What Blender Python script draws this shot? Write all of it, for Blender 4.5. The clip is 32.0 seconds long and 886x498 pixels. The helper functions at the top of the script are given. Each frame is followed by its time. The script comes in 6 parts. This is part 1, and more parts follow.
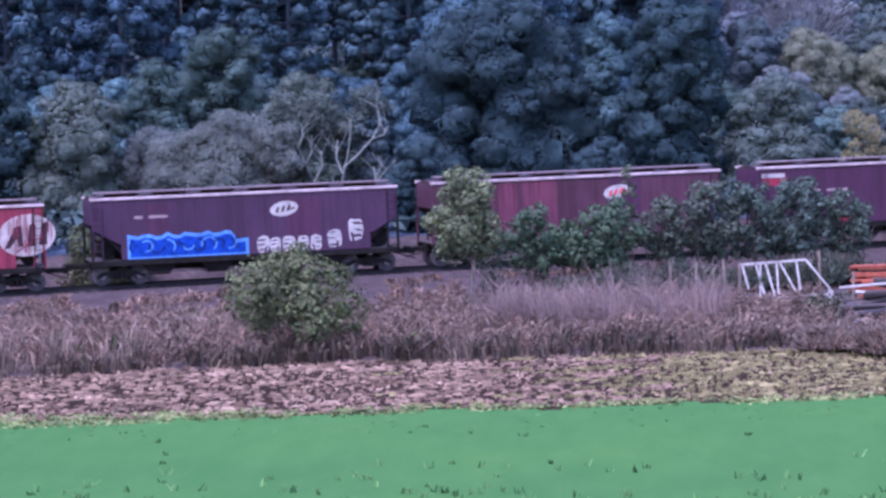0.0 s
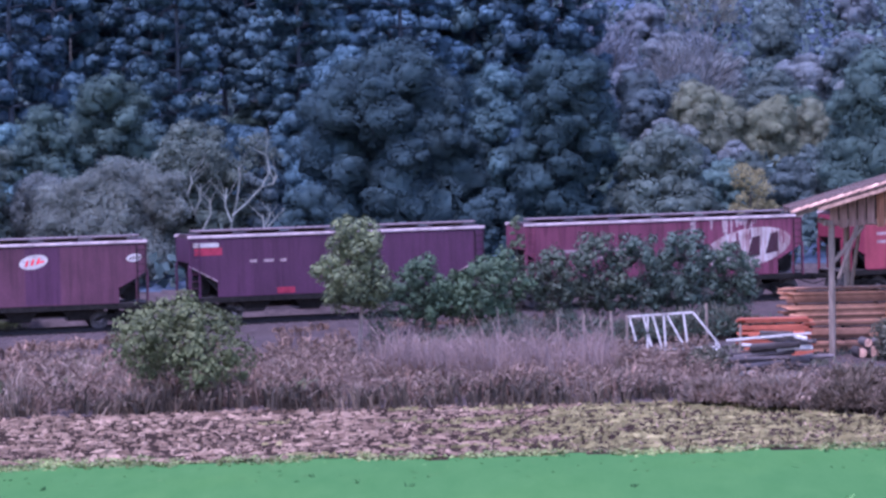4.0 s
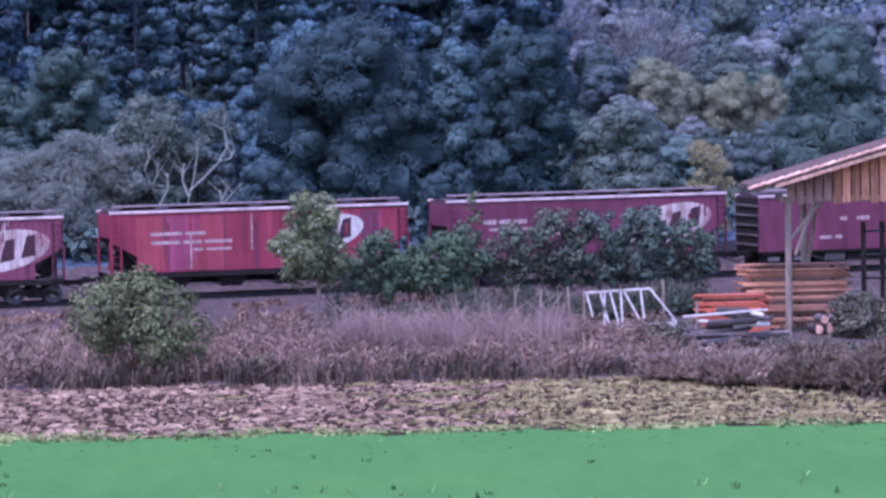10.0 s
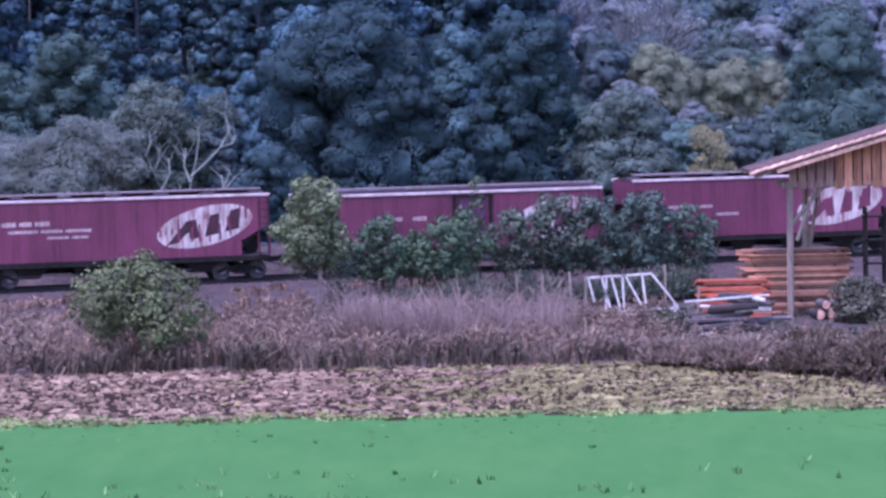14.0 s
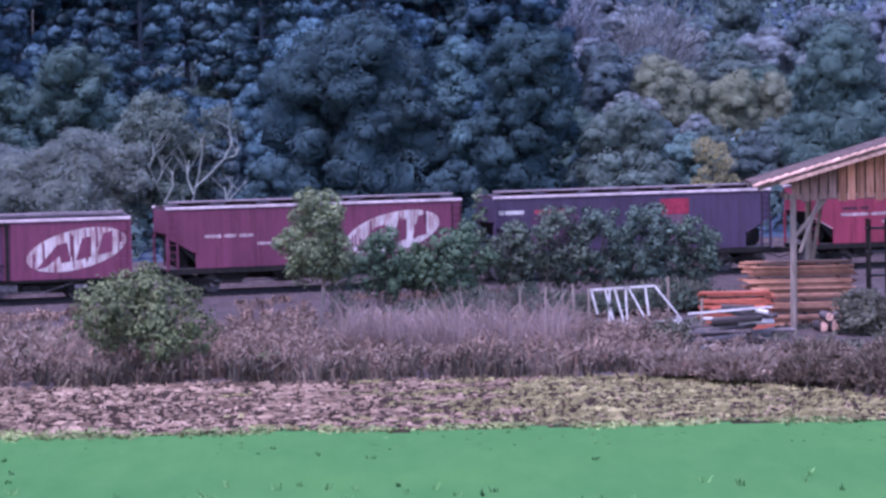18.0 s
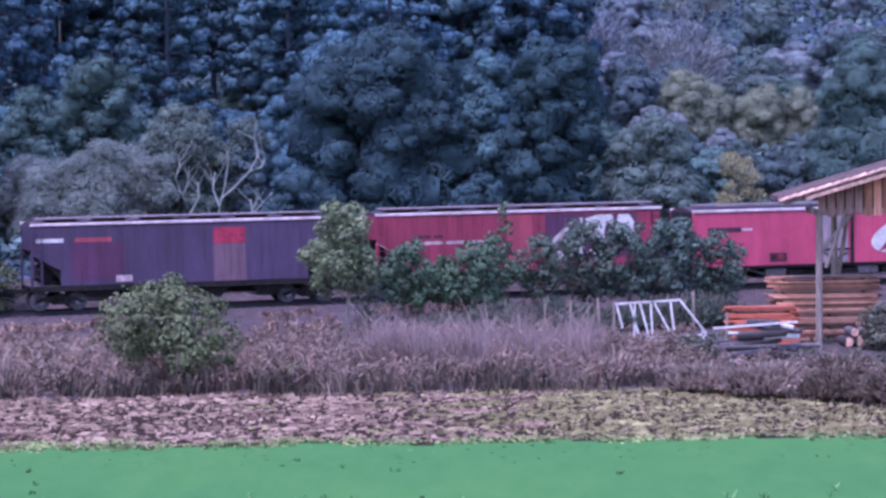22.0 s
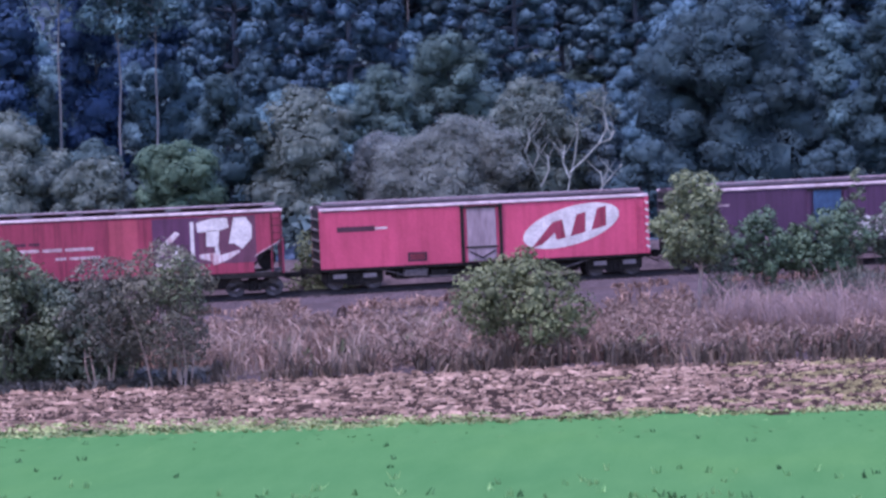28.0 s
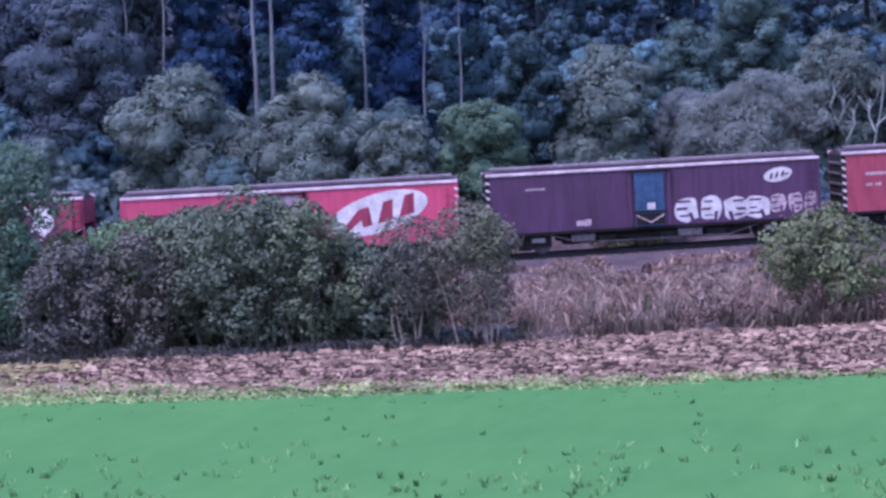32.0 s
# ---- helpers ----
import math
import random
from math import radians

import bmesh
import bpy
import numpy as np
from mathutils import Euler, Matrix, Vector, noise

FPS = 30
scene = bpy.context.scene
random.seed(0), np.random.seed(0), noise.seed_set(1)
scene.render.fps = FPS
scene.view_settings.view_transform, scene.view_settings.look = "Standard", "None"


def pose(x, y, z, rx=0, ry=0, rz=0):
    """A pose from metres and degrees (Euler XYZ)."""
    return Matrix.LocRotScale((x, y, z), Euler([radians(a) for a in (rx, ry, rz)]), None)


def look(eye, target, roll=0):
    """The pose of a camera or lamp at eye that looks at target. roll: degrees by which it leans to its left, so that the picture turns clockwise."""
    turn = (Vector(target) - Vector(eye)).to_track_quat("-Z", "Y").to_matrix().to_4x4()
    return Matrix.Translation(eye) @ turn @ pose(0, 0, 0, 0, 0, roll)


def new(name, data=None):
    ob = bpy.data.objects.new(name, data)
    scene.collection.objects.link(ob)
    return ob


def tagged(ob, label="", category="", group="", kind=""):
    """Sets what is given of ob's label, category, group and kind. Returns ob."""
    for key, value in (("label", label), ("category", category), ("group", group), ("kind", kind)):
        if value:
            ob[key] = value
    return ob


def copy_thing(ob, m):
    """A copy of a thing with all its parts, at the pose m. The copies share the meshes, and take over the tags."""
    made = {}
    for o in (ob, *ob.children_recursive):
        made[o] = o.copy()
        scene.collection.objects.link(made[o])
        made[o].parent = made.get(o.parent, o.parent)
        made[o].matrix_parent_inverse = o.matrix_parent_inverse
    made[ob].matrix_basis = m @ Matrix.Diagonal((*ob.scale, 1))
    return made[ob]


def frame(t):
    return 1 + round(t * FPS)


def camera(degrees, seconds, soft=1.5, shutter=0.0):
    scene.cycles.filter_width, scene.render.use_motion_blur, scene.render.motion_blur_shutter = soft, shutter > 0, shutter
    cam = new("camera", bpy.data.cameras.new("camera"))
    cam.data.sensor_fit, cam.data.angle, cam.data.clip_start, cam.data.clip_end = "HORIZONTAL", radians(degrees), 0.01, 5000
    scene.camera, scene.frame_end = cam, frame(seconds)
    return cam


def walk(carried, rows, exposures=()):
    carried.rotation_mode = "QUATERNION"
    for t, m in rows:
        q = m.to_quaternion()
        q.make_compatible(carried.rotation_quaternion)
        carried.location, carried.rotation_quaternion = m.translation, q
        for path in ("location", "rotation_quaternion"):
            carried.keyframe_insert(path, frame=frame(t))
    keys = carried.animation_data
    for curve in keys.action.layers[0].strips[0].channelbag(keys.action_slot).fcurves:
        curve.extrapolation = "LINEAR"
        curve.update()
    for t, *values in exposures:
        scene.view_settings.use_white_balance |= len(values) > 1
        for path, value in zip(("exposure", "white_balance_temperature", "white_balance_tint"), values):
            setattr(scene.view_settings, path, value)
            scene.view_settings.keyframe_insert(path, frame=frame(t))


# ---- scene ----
# A freight train of hopper wagons and box wagons rolls past fields; a distant, slowly panning camera watches.
import colorsys

EYE = 10.5
# seconds, turn to the right, tilt, roll (degrees)
TURNS = [
    (0, -2.841, -3.330, -2.081), (0.5, -2.643, -3.382, -1.979), (1, -2.429, -3.432, -1.898), (1.5, -2.186, -3.478, -1.821),
    (2, -1.922, -3.419, -1.752), (2.5, -1.632, -3.219, -1.658), (3, -1.351, -2.964, -1.562), (3.5, -1.064, -2.712, -1.498),
    (4, -0.784, -2.488, -1.434), (4.5, -0.517, -2.361, -1.339), (6.5, 0.032, -2.255, -1.117), (7, 0.026, -2.309, -1.176),
    (7.5, 0.021, -2.393, -1.153), (8, 0.014, -2.504, -1.138), (8.5, 0.003, -2.626, -1.189), (9, 0.000, -2.750, -1.200),
    (9.5, -0.016, -2.871, -1.209), (10, -0.020, -2.952, -1.206), (10.5, -0.027, -2.988, -1.210), (11, -0.027, -2.997, -1.223),
    (11.5, -0.026, -3.018, -1.205), (12, -0.031, -3.056, -1.188), (12.5, -0.038, -3.094, -1.207), (13, -0.043, -3.138, -1.254),
    (13.5, -0.051, -3.179, -1.219), (14, -0.055, -3.220, -1.210), (14.5, -0.063, -3.262, -1.239), (16.5, -0.074, -3.139, -1.225),
    (17, -0.078, -3.079, -1.194), (17.5, -0.079, -3.031, -1.193), (18, -0.107, -2.998, -1.221), (18.5, -0.138, -2.973, -1.194),
    (19, -0.184, -2.943, -1.178), (19.5, -0.244, -2.914, -1.150), (20, -0.304, -2.884, -1.095), (20.5, -0.369, -2.853, -1.083),
    (21, -0.431, -2.823, -1.035), (21.5, -0.497, -2.788, -1.003), (22, -0.564, -2.754, -0.920), (22.5, -0.638, -2.715, -0.897),
    (23, -0.718, -2.687, -0.854), (23.5, -0.797, -2.664, -0.871), (24, -0.887, -2.641, -0.877), (24.5, -0.935, -2.638, -0.850),
    (26.5, -3.454, -2.973, -1.683), (27, -4.624, -3.052, -2.001), (27.5, -5.796, -3.093, -2.236), (28, -6.963, -3.090, -2.382),
    (28.5, -8.125, -3.025, -2.581), (29, -9.280, -2.885, -2.696), (29.5, -10.241, -2.759, -2.812), (30, -10.919, -2.767, -2.917),
    (30.5, -11.319, -2.932, -2.957), (31, -11.479, -3.135, -3.051), (31.5, -11.873, -3.349, -3.143), (32, -12.533, -3.595, -3.232)]


def aim(turn, tilt, roll):
    return pose(0, 0, EYE, 90 + tilt, 0, -turn) @ pose(0, 0, 0, 0, 0, roll)


cam = camera(16.0, 32.0, soft=2.8)
walk(cam, [(t, aim(a, b, c)) for t, a, b, c in TURNS],
     exposures=[(t, 1.4, k, 42) for t, k in ((0.0, 5330), (3.0, 5260), (8.0, 5270), (9.5, 5320), (13.0, 5270), (17.0, 5290), (19.5, 5290), (21.0, 5220), (23.0, 5125), (25.5, 5270), (28.0, 5430), (29.5, 5300), (31.0, 5230), (32.0, 5230))])

# ---- light: a dull, overcast winter sky ----
world = bpy.data.worlds.new("overcast_sky")
scene.world = world
world.use_nodes = True
wn, wl = world.node_tree.nodes, world.node_tree.links
sky = wn.new("ShaderNodeTexSky")
sky.sky_type, sky.sun_disc = "NISHITA", False
sky.sun_elevation, sky.sun_rotation = radians(65), radians(214)
sky.dust_density, sky.air_density = 1.0, 1.6
wl.new(sky.outputs[0], wn["Background"].inputs[0])
wn["Background"].inputs[1].default_value = 0.17
sun = new("sun", bpy.data.lights.new("sun", "SUN"))
sun.data.energy, sun.data.angle, sun.data.color = 1.9, radians(12), (1.0, 0.96, 0.9)
sun.matrix_basis = look((-40, 0, 160), (0, 60, 0))

# ---- the line of the railway ----
GAUGE, RAIL_Z = 1.6, 1.1


def track_y(x):
    if x >= -10:
        return 150.5 + 0.32 * x
    if x <= -90:
        return 134.5
    return 134.5 + 0.32 * (x + 90) ** 2 / 160


def rail_z(x):
    return RAIL_Z - 0.008 * min(max(-10 - x, 0), 40)


_xs = np.arange(-300, 300.5, 0.5)
_ys = np.array([track_y(x) for x in _xs])
_ss = np.concatenate([[0], np.cumsum(np.hypot(np.diff(_xs), np.diff(_ys)))])
_ss -= np.interp(0, _xs, _ss)


def on_track(s):
    x = float(np.interp(s, _ss, _xs))
    return Vector((x, track_y(x), rail_z(x)))


def smooth(a, b, v):
    v = min(max((v - a) / (b - a), 0.0), 1.0)
    return v * v * (3 - 2 * v)


def crop_edge(x):
    return 95.5 + 0.012 * max(-24 - x, 0) ** 2 * (1 if x > -60 else 0.5) + 0.25 * math.sin(x * 0.9) + 0.15 * math.sin(x * 2.3 + 1)


def till_edge(x):
    return 112.0 - 0.092 * max(x - 4, 0) ** 2 - 3.6 * smooth(-12, -30, x) + 0.3 * math.sin(x * 0.7 + 2)


def ground_z(x, y):
    q = y - track_y(x)
    bed = rail_z(x) - 0.45
    if y < 60:
        z = 8.9 * (1 - smooth(-20, 60, y))
    else:
        z = 0.0
    if q > -13:
        z = bed * smooth(-12, -3.4, q) + 0.10 * noise.noise((x * 0.5, y * 0.5, 8)) * smooth(-12, -9, q) * smooth(-2.5, -4, q)
    if q > 3:
        z = bed - 0.2 * smooth(3, 4, q) + 1.3 * smooth(4, 8, q) + 0.12 * max(q - 6, 0) + 0.22 * max(q - 95, 0)
        z = min(z, 60 + 0.02 * q)
        z += 0.5 * noise.noise((x * 0.05, y * 0.05, 3)) * smooth(6, 20, q)
    return z


# ---- materials ----
def material(name, build):
    m = bpy.data.materials.new(name)
    m.use_nodes = True
    build(m, m.node_tree.nodes, m.node_tree.links, m.node_tree.nodes["Principled BSDF"])
    return m


def tex(n, l, kind, scale, detail=4.0, rough=0.6, coords="Object", stretch=None):
    c = n.new("ShaderNodeTexCoord")
    t = n.new(kind)
    t.inputs["Scale"].default_value = scale
    if kind == "ShaderNodeTexNoise":
        t.inputs["Detail"].default_value, t.inputs["Roughness"].default_value = detail, rough
    src = c.outputs[coords]
    if stretch:
        mp = n.new("ShaderNodeMapping")
        mp.inputs["Scale"].default_value = stretch
        l.new(src, mp.inputs[0])
        src = mp.outputs[0]
    l.new(src, t.inputs["Vector"])
    return t


def ramp(n, l, src, stops):
    r = n.new("ShaderNodeValToRGB")
    e = r.color_ramp.elements
    while len(e) < len(stops):
        e.new(0.5)
    for k, (p, c) in zip(e, stops):
        k.position, k.color = p, (*c, 1)
    l.new(src, r.inputs[0])
    return r


def mix(n, l, kind, fac, a, b):
    m = n.new("ShaderNodeMix")
    m.data_type, m.blend_type = "RGBA", kind
    for sock, v in ((m.inputs[0], fac), (m.inputs[6], a), (m.inputs[7], b)):
        if isinstance(v, (int, float)):
            sock.default_value = v
        elif isinstance(v, tuple):
            sock.default_value = (*v, 1)
        else:
            l.new(v, sock)
    return m.outputs[2]


def bump(n, l, p, src, strength, distance):
    b = n.new("ShaderNodeBump")
    b.inputs["Strength"].default_value, b.inputs["Distance"].default_value = strength, distance
    l.new(src, b.inputs["Height"])
    l.new(b.outputs[0], p.inputs["Normal"])


def shade(c, k):
    return tuple(min(v * k, 1.0) for v in c)


def grainy(name, c, rough=0.8, scale=6.0, spread=0.35, metal=0.0, relief=0.01, stretch=None, vary=0.0, spec=0.15):
    """A surface of one colour with mottling at two scales."""
    def build(m, n, l, p):
        big = tex(n, l, "ShaderNodeTexNoise", scale * 0.15, 3, stretch=stretch)
        fine = tex(n, l, "ShaderNodeTexNoise", scale, 6, stretch=stretch)
        a = ramp(n, l, fine.outputs[0], [(0.3, shade(c, 1 - spread)), (0.7, shade(c, 1 + spread))])
        b = ramp(n, l, big.outputs[0], [(0.3, (0.75,) * 3), (0.7, (1.2,) * 3)])
        col = mix(n, l, "MULTIPLY", 1.0, a.outputs[0], b.outputs[0])
        if vary:
            o = n.new("ShaderNodeObjectInfo")
            v = ramp(n, l, o.outputs["Random"], [(0.0, (1 - vary,) * 3), (1.0, (1 + vary,) * 3)])
            col = mix(n, l, "MULTIPLY", 1.0, col, v.outputs[0])
        l.new(col, p.inputs["Base Color"])
        p.inputs["Roughness"].default_value, p.inputs["Metallic"].default_value = rough, metal
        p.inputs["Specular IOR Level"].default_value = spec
        bump(n, l, p, fine.outputs[0], 0.5, relief)
    return material(name, build)


def leafy(name, dark, light, rough=0.65, tree_vary=0.25, see_through=0.35, spec=0.4, even=0.0, tone=0.0):
    """Leaves or blades: each piece has its own tint, and each plant too."""
    half = tuple((a + b) / 2 for a, b in zip(dark, light))
    lo, hi = (tuple(a + (b - a) * even for a, b in zip(c, half)) for c in (dark, light))

    def build(m, n, l, p):
        g = n.new("ShaderNodeNewGeometry")
        r = ramp(n, l, g.outputs["Random Per Island"], [(0.0, lo), (0.75, half), (1.0, hi)])
        big = tex(n, l, "ShaderNodeTexNoise", 0.5, 2)
        v = ramp(n, l, big.outputs[0], [(0.3, (0.6,) * 3), (0.7, (1.35,) * 3)])
        o = n.new("ShaderNodeObjectInfo")
        t = ramp(n, l, o.outputs["Random"], [(0.0, (1 - tree_vary, 1 - tree_vary, 1)), (1.0, (1 + tree_vary, 1 + tree_vary * 0.7, 1 - tree_vary * 0.5))])
        col = mix(n, l, "MULTIPLY", 1.0, mix(n, l, "MULTIPLY", 1.0, r.outputs[0], v.outputs[0]), t.outputs[0])
        if tone:
            k = n.new("ShaderNodeMath")
            k.operation = "MULTIPLY"
            k.inputs[1].default_value = 7.31
            l.new(o.outputs["Random"], k.inputs[0])
            f = n.new("ShaderNodeMath")
            f.operation = "FRACT"
            l.new(k.outputs[0], f.inputs[0])
            w = ramp(n, l, f.outputs[0], [(0.0, (1 - tone,) * 3), (0.7, (1.0,) * 3), (1.0, (1 + tone * 1.2,) * 3)])
            col = mix(n, l, "MULTIPLY", 1.0, col, w.outputs[0])
        l.new(col, p.inputs["Base Color"])
        p.inputs["Roughness"].default_value = rough
        p.inputs["Specular IOR Level"].default_value = spec
        tr = n.new("ShaderNodeBsdfTranslucent")
        l.new(col, tr.inputs[0])
        s = n.new("ShaderNodeMixShader")
        s.inputs[0].default_value = see_through
        l.new(p.outputs[0], s.inputs[1])
        l.new(tr.outputs[0], s.inputs[2])
        l.new(s.outputs[0], n["Material Output"].inputs[0])
    return material(name, build)


def wagon_paint(name, c, rust=0.35, fade=0.25):
    """Old oxide paint: faded patches, vertical run-off streaks, rusty grime."""
    def build(m, n, l, p):
        patch = tex(n, l, "ShaderNodeTexNoise", 0.45, 3, stretch=(1, 1, 0.5))
        streak = tex(n, l, "ShaderNodeTexNoise", 3.0, 5, stretch=(1.6, 1, 0.12))
        fine = tex(n, l, "ShaderNodeTexNoise", 14, 5)
        a = ramp(n, l, patch.outputs[0], [(0.3, shade(c, 1 - fade)), (0.7, shade(c, 1 + fade))])
        s = ramp(n, l, streak.outputs[0], [(0.48, (1, 1, 1)), (0.72, (1 - rust, 1 - rust * 1.1, 1 - rust * 1.1))])
        f = ramp(n, l, fine.outputs[0], [(0.3, (0.85,) * 3), (0.7, (1.12,) * 3)])
        col = mix(n, l, "MULTIPLY", 1.0, mix(n, l, "MULTIPLY", 1.0, a.outputs[0], s.outputs[0]), f.outputs[0])
        l.new(col, p.inputs["Base Color"])
        p.inputs["Roughness"].default_value = 0.66
        p.inputs["Specular IOR Level"].default_value = 0.25
        bump(n, l, p, patch.outputs[0], 0.15, 0.03)
    return material(name, build)


def worn_logo(m, n, l, p):
    """Chalky white paint, worn through to the red in vertical streaks."""
    streak = tex(n, l, "ShaderNodeTexNoise", 3.2, 6, 0.7, stretch=(1.4, 1, 0.16))
    patchy = tex(n, l, "ShaderNodeTexNoise", 0.9, 3)
    a = ramp(n, l, streak.outputs[0], [(0.46, (0.46, 0.38, 0.38)), (0.60, (0.29, 0.17, 0.18)), (0.70, (0.14, 0.035, 0.05))])
    b = ramp(n, l, patchy.outputs[0], [(0.35, (0.72, 0.68, 0.68)), (0.6, (1.1, 1.1, 1.1))])
    l.new(mix(n, l, "MULTIPLY", 1.0, a.outputs[0], b.outputs[0]), p.inputs["Base Color"])
    p.inputs["Roughness"].default_value = 0.75
    p.inputs["Specular IOR Level"].default_value = 0.2


def soil(m, n, l, p):
    fine = tex(n, l, "ShaderNodeTexNoise", 5.0, 8, 0.7, stretch=(0.6, 1, 1))
    big = tex(n, l, "ShaderNodeTexNoise", 0.35, 4)
    # kept much darker than the clods, painting the shadow in their gaps
    c = ramp(n, l, fine.outputs[0], [(0.3, (0.018, 0.011, 0.010)), (0.55, (0.040, 0.026, 0.021)), (0.75, (0.08, 0.053, 0.043))])
    d = ramp(n, l, big.outputs[0], [(0.35, (0.75,) * 3), (0.7, (1.15,) * 3)])
    l.new(mix(n, l, "MULTIPLY", 1.0, c.outputs[0], d.outputs[0]), p.inputs["Base Color"])
    p.inputs["Roughness"].default_value = 1.0
    p.inputs["Specular IOR Level"].default_value = 0.0
    bump(n, l, p, fine.outputs[0], 0.8, 0.08)


def field_green(m, n, l, p):
    fine = tex(n, l, "ShaderNodeTexNoise", 9.0, 6, 0.7)
    wide = tex(n, l, "ShaderNodeTexNoise", 0.16, 5, 0.65, stretch=(0.6, 0.35, 1))
    c = ramp(n, l, fine.outputs[0], [(0.3, (0.045, 0.116, 0.0365)), (0.7, (0.056, 0.134, 0.045))])
    d = ramp(n, l, wide.outputs[0], [(0.3, (0.86, 0.92, 0.94)), (0.5, (1, 1, 1)), (0.72, (1.16, 1.08, 1.0))])
    mid = tex(n, l, "ShaderNodeTexNoise", 1.1, 5, 0.7, stretch=(1.0, 0.22, 1))
    e = ramp(n, l, mid.outputs[0], [(0.3, (0.88, 0.93, 0.9)), (0.7, (1.1, 1.05, 1.06))])
    l.new(mix(n, l, "MULTIPLY", 1.0, mix(n, l, "MULTIPLY", 1.0, c.outputs[0], d.outputs[0]), e.outputs[0]), p.inputs["Base Color"])
    p.inputs["Roughness"].default_value = 1.0
    p.inputs["Specular IOR Level"].default_value = 0.0


M_LOGO = material("worn_white_logo_paint", worn_logo)
M_SOIL = material("ploughed_soil", soil)
M_FIELD = material("young_crop_ground", field_green)
# blue and raised: the haze in the forest's shadows is put into this colour
M_FOREST_FLOOR = grainy("forest_floor", (0.045, 0.062, 0.095), 0.95, 2.0, 0.5)
M_EARTH = grainy("embankment_earth", (0.060, 0.041, 0.043), 0.95, 3.0, 0.45, relief=0.05)
M_BALLAST = grainy("ballast_stone", (0.058, 0.041, 0.045), 0.95, 12.0, 0.6, relief=0.06)
M_CROP = leafy("crop_blades", (0.054, 0.114, 0.038), (0.070, 0.145, 0.050), 0.95, 0.0, 0.0, 0.0)
M_CROP_WEED = leafy("dark_crop_weeds", (0.030, 0.075, 0.028), (0.050, 0.118, 0.042), 0.9, 0.0, 0.1, 0.05)
# lightened with the same hazy lift of the shadows
M_UNDER = leafy("forest_undergrowth", (0.042, 0.062, 0.064), (0.112, 0.147, 0.147), 0.9, 0.0, 0.2, 0.0)
M_HERB = leafy("withered_herb_leaves", (0.139, 0.089, 0.075), (0.307, 0.214, 0.178), 0.9, 0.0, 0.25, 0.05, even=0.2)
M_CROP_TUFT = leafy("light_crop_tufts", (0.085, 0.19, 0.06), (0.21, 0.34, 0.13), 0.9, 0.0, 0.3, 0.05)
M_SCRUB = leafy("grey_brown_scrub", (0.089, 0.061, 0.047), (0.231, 0.164, 0.126), 0.9, 0.0, 0.2, 0.1)
M_CLOD = leafy("dry_clods_and_straw", (0.13, 0.080, 0.060), (0.33, 0.215, 0.16), 0.95, 0.0, 0.0, 0.05)
M_CLOD_GREEN = leafy("clods_with_yellow_green_regrowth", (0.136, 0.108, 0.054), (0.259, 0.211, 0.106), 0.95, 0.0, 0.0, 0.05)
M_STUBBLE = leafy("green_stubble", (0.132, 0.152, 0.051), (0.288, 0.319, 0.115), 0.8, 0.0, 0.2)
M_DRY = leafy("dry_grass", (0.10, 0.055, 0.043), (0.37, 0.225, 0.17), 0.85, 0.0, 0.25)
M_DRY_DARK = leafy("brown_weeds", (0.040, 0.028, 0.022), (0.150, 0.101, 0.073), 0.85, 0.0, 0.2)
M_PLUME = leafy("lilac_grass_plumes", (0.181, 0.119, 0.109), (0.351, 0.244, 0.226), 0.9, 0.0, 0.4, 0.1, even=0.4)
M_WEED = leafy("green_weeds", (0.065, 0.072, 0.035), (0.17, 0.17, 0.085), 0.8, 0.0, 0.25)
# bluish bark, coloured for hazy shadow between the crowns
M_FOREST_BARK = grainy("dark_forest_bark", (0.045, 0.052, 0.068), 0.9, 8, 0.4, relief=0.03, stretch=(1, 1, 0.3))
M_CONIFER = leafy("dark_conifer_needles", (0.018, 0.035, 0.043), (0.060, 0.097, 0.110), 0.8, 0.05, 0.2, 0.1, even=0.85)
M_BARK = grainy("grey_bark", (0.085, 0.07, 0.065), 0.9, 8, 0.4, relief=0.03, stretch=(1, 1, 0.3))
M_GUM_BARK = grainy("grey_gum_bark", (0.13, 0.125, 0.13), 0.8, 6, 0.3, relief=0.02, stretch=(1, 1, 0.3))
M_PALE_BARK = grainy("pale_bark", (0.21, 0.215, 0.20), 0.8, 6, 0.3, relief=0.02, stretch=(1, 1, 0.3))
# the hill's leaf colours have the blue of haze and skylight mixed in
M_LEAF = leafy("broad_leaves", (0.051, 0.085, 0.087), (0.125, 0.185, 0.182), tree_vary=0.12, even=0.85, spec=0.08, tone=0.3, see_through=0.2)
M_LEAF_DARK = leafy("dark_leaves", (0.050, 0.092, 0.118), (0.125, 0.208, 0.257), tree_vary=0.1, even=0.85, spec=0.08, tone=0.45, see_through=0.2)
# navy needles: the deep shade inside the forest is painted into them
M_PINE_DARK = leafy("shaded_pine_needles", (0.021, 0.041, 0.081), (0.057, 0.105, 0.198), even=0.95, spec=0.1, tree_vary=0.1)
M_SHRUB_GREY = leafy("grey_shrub_leaves", (0.109, 0.125, 0.119), (0.251, 0.272, 0.258), 0.8, see_through=0.5, tree_vary=0.05, even=0.75, spec=0.25)
M_STRAW = leafy("pale_straw", (0.168, 0.115, 0.092), (0.403, 0.287, 0.236), 0.9, 0.0, 0.3, 0.1)
M_LEAF_FRONT = leafy("shrub_leaves", (0.036, 0.060, 0.038), (0.13, 0.19, 0.105), spec=0.2, tree_vary=0.1, see_through=0.18, even=0.4)
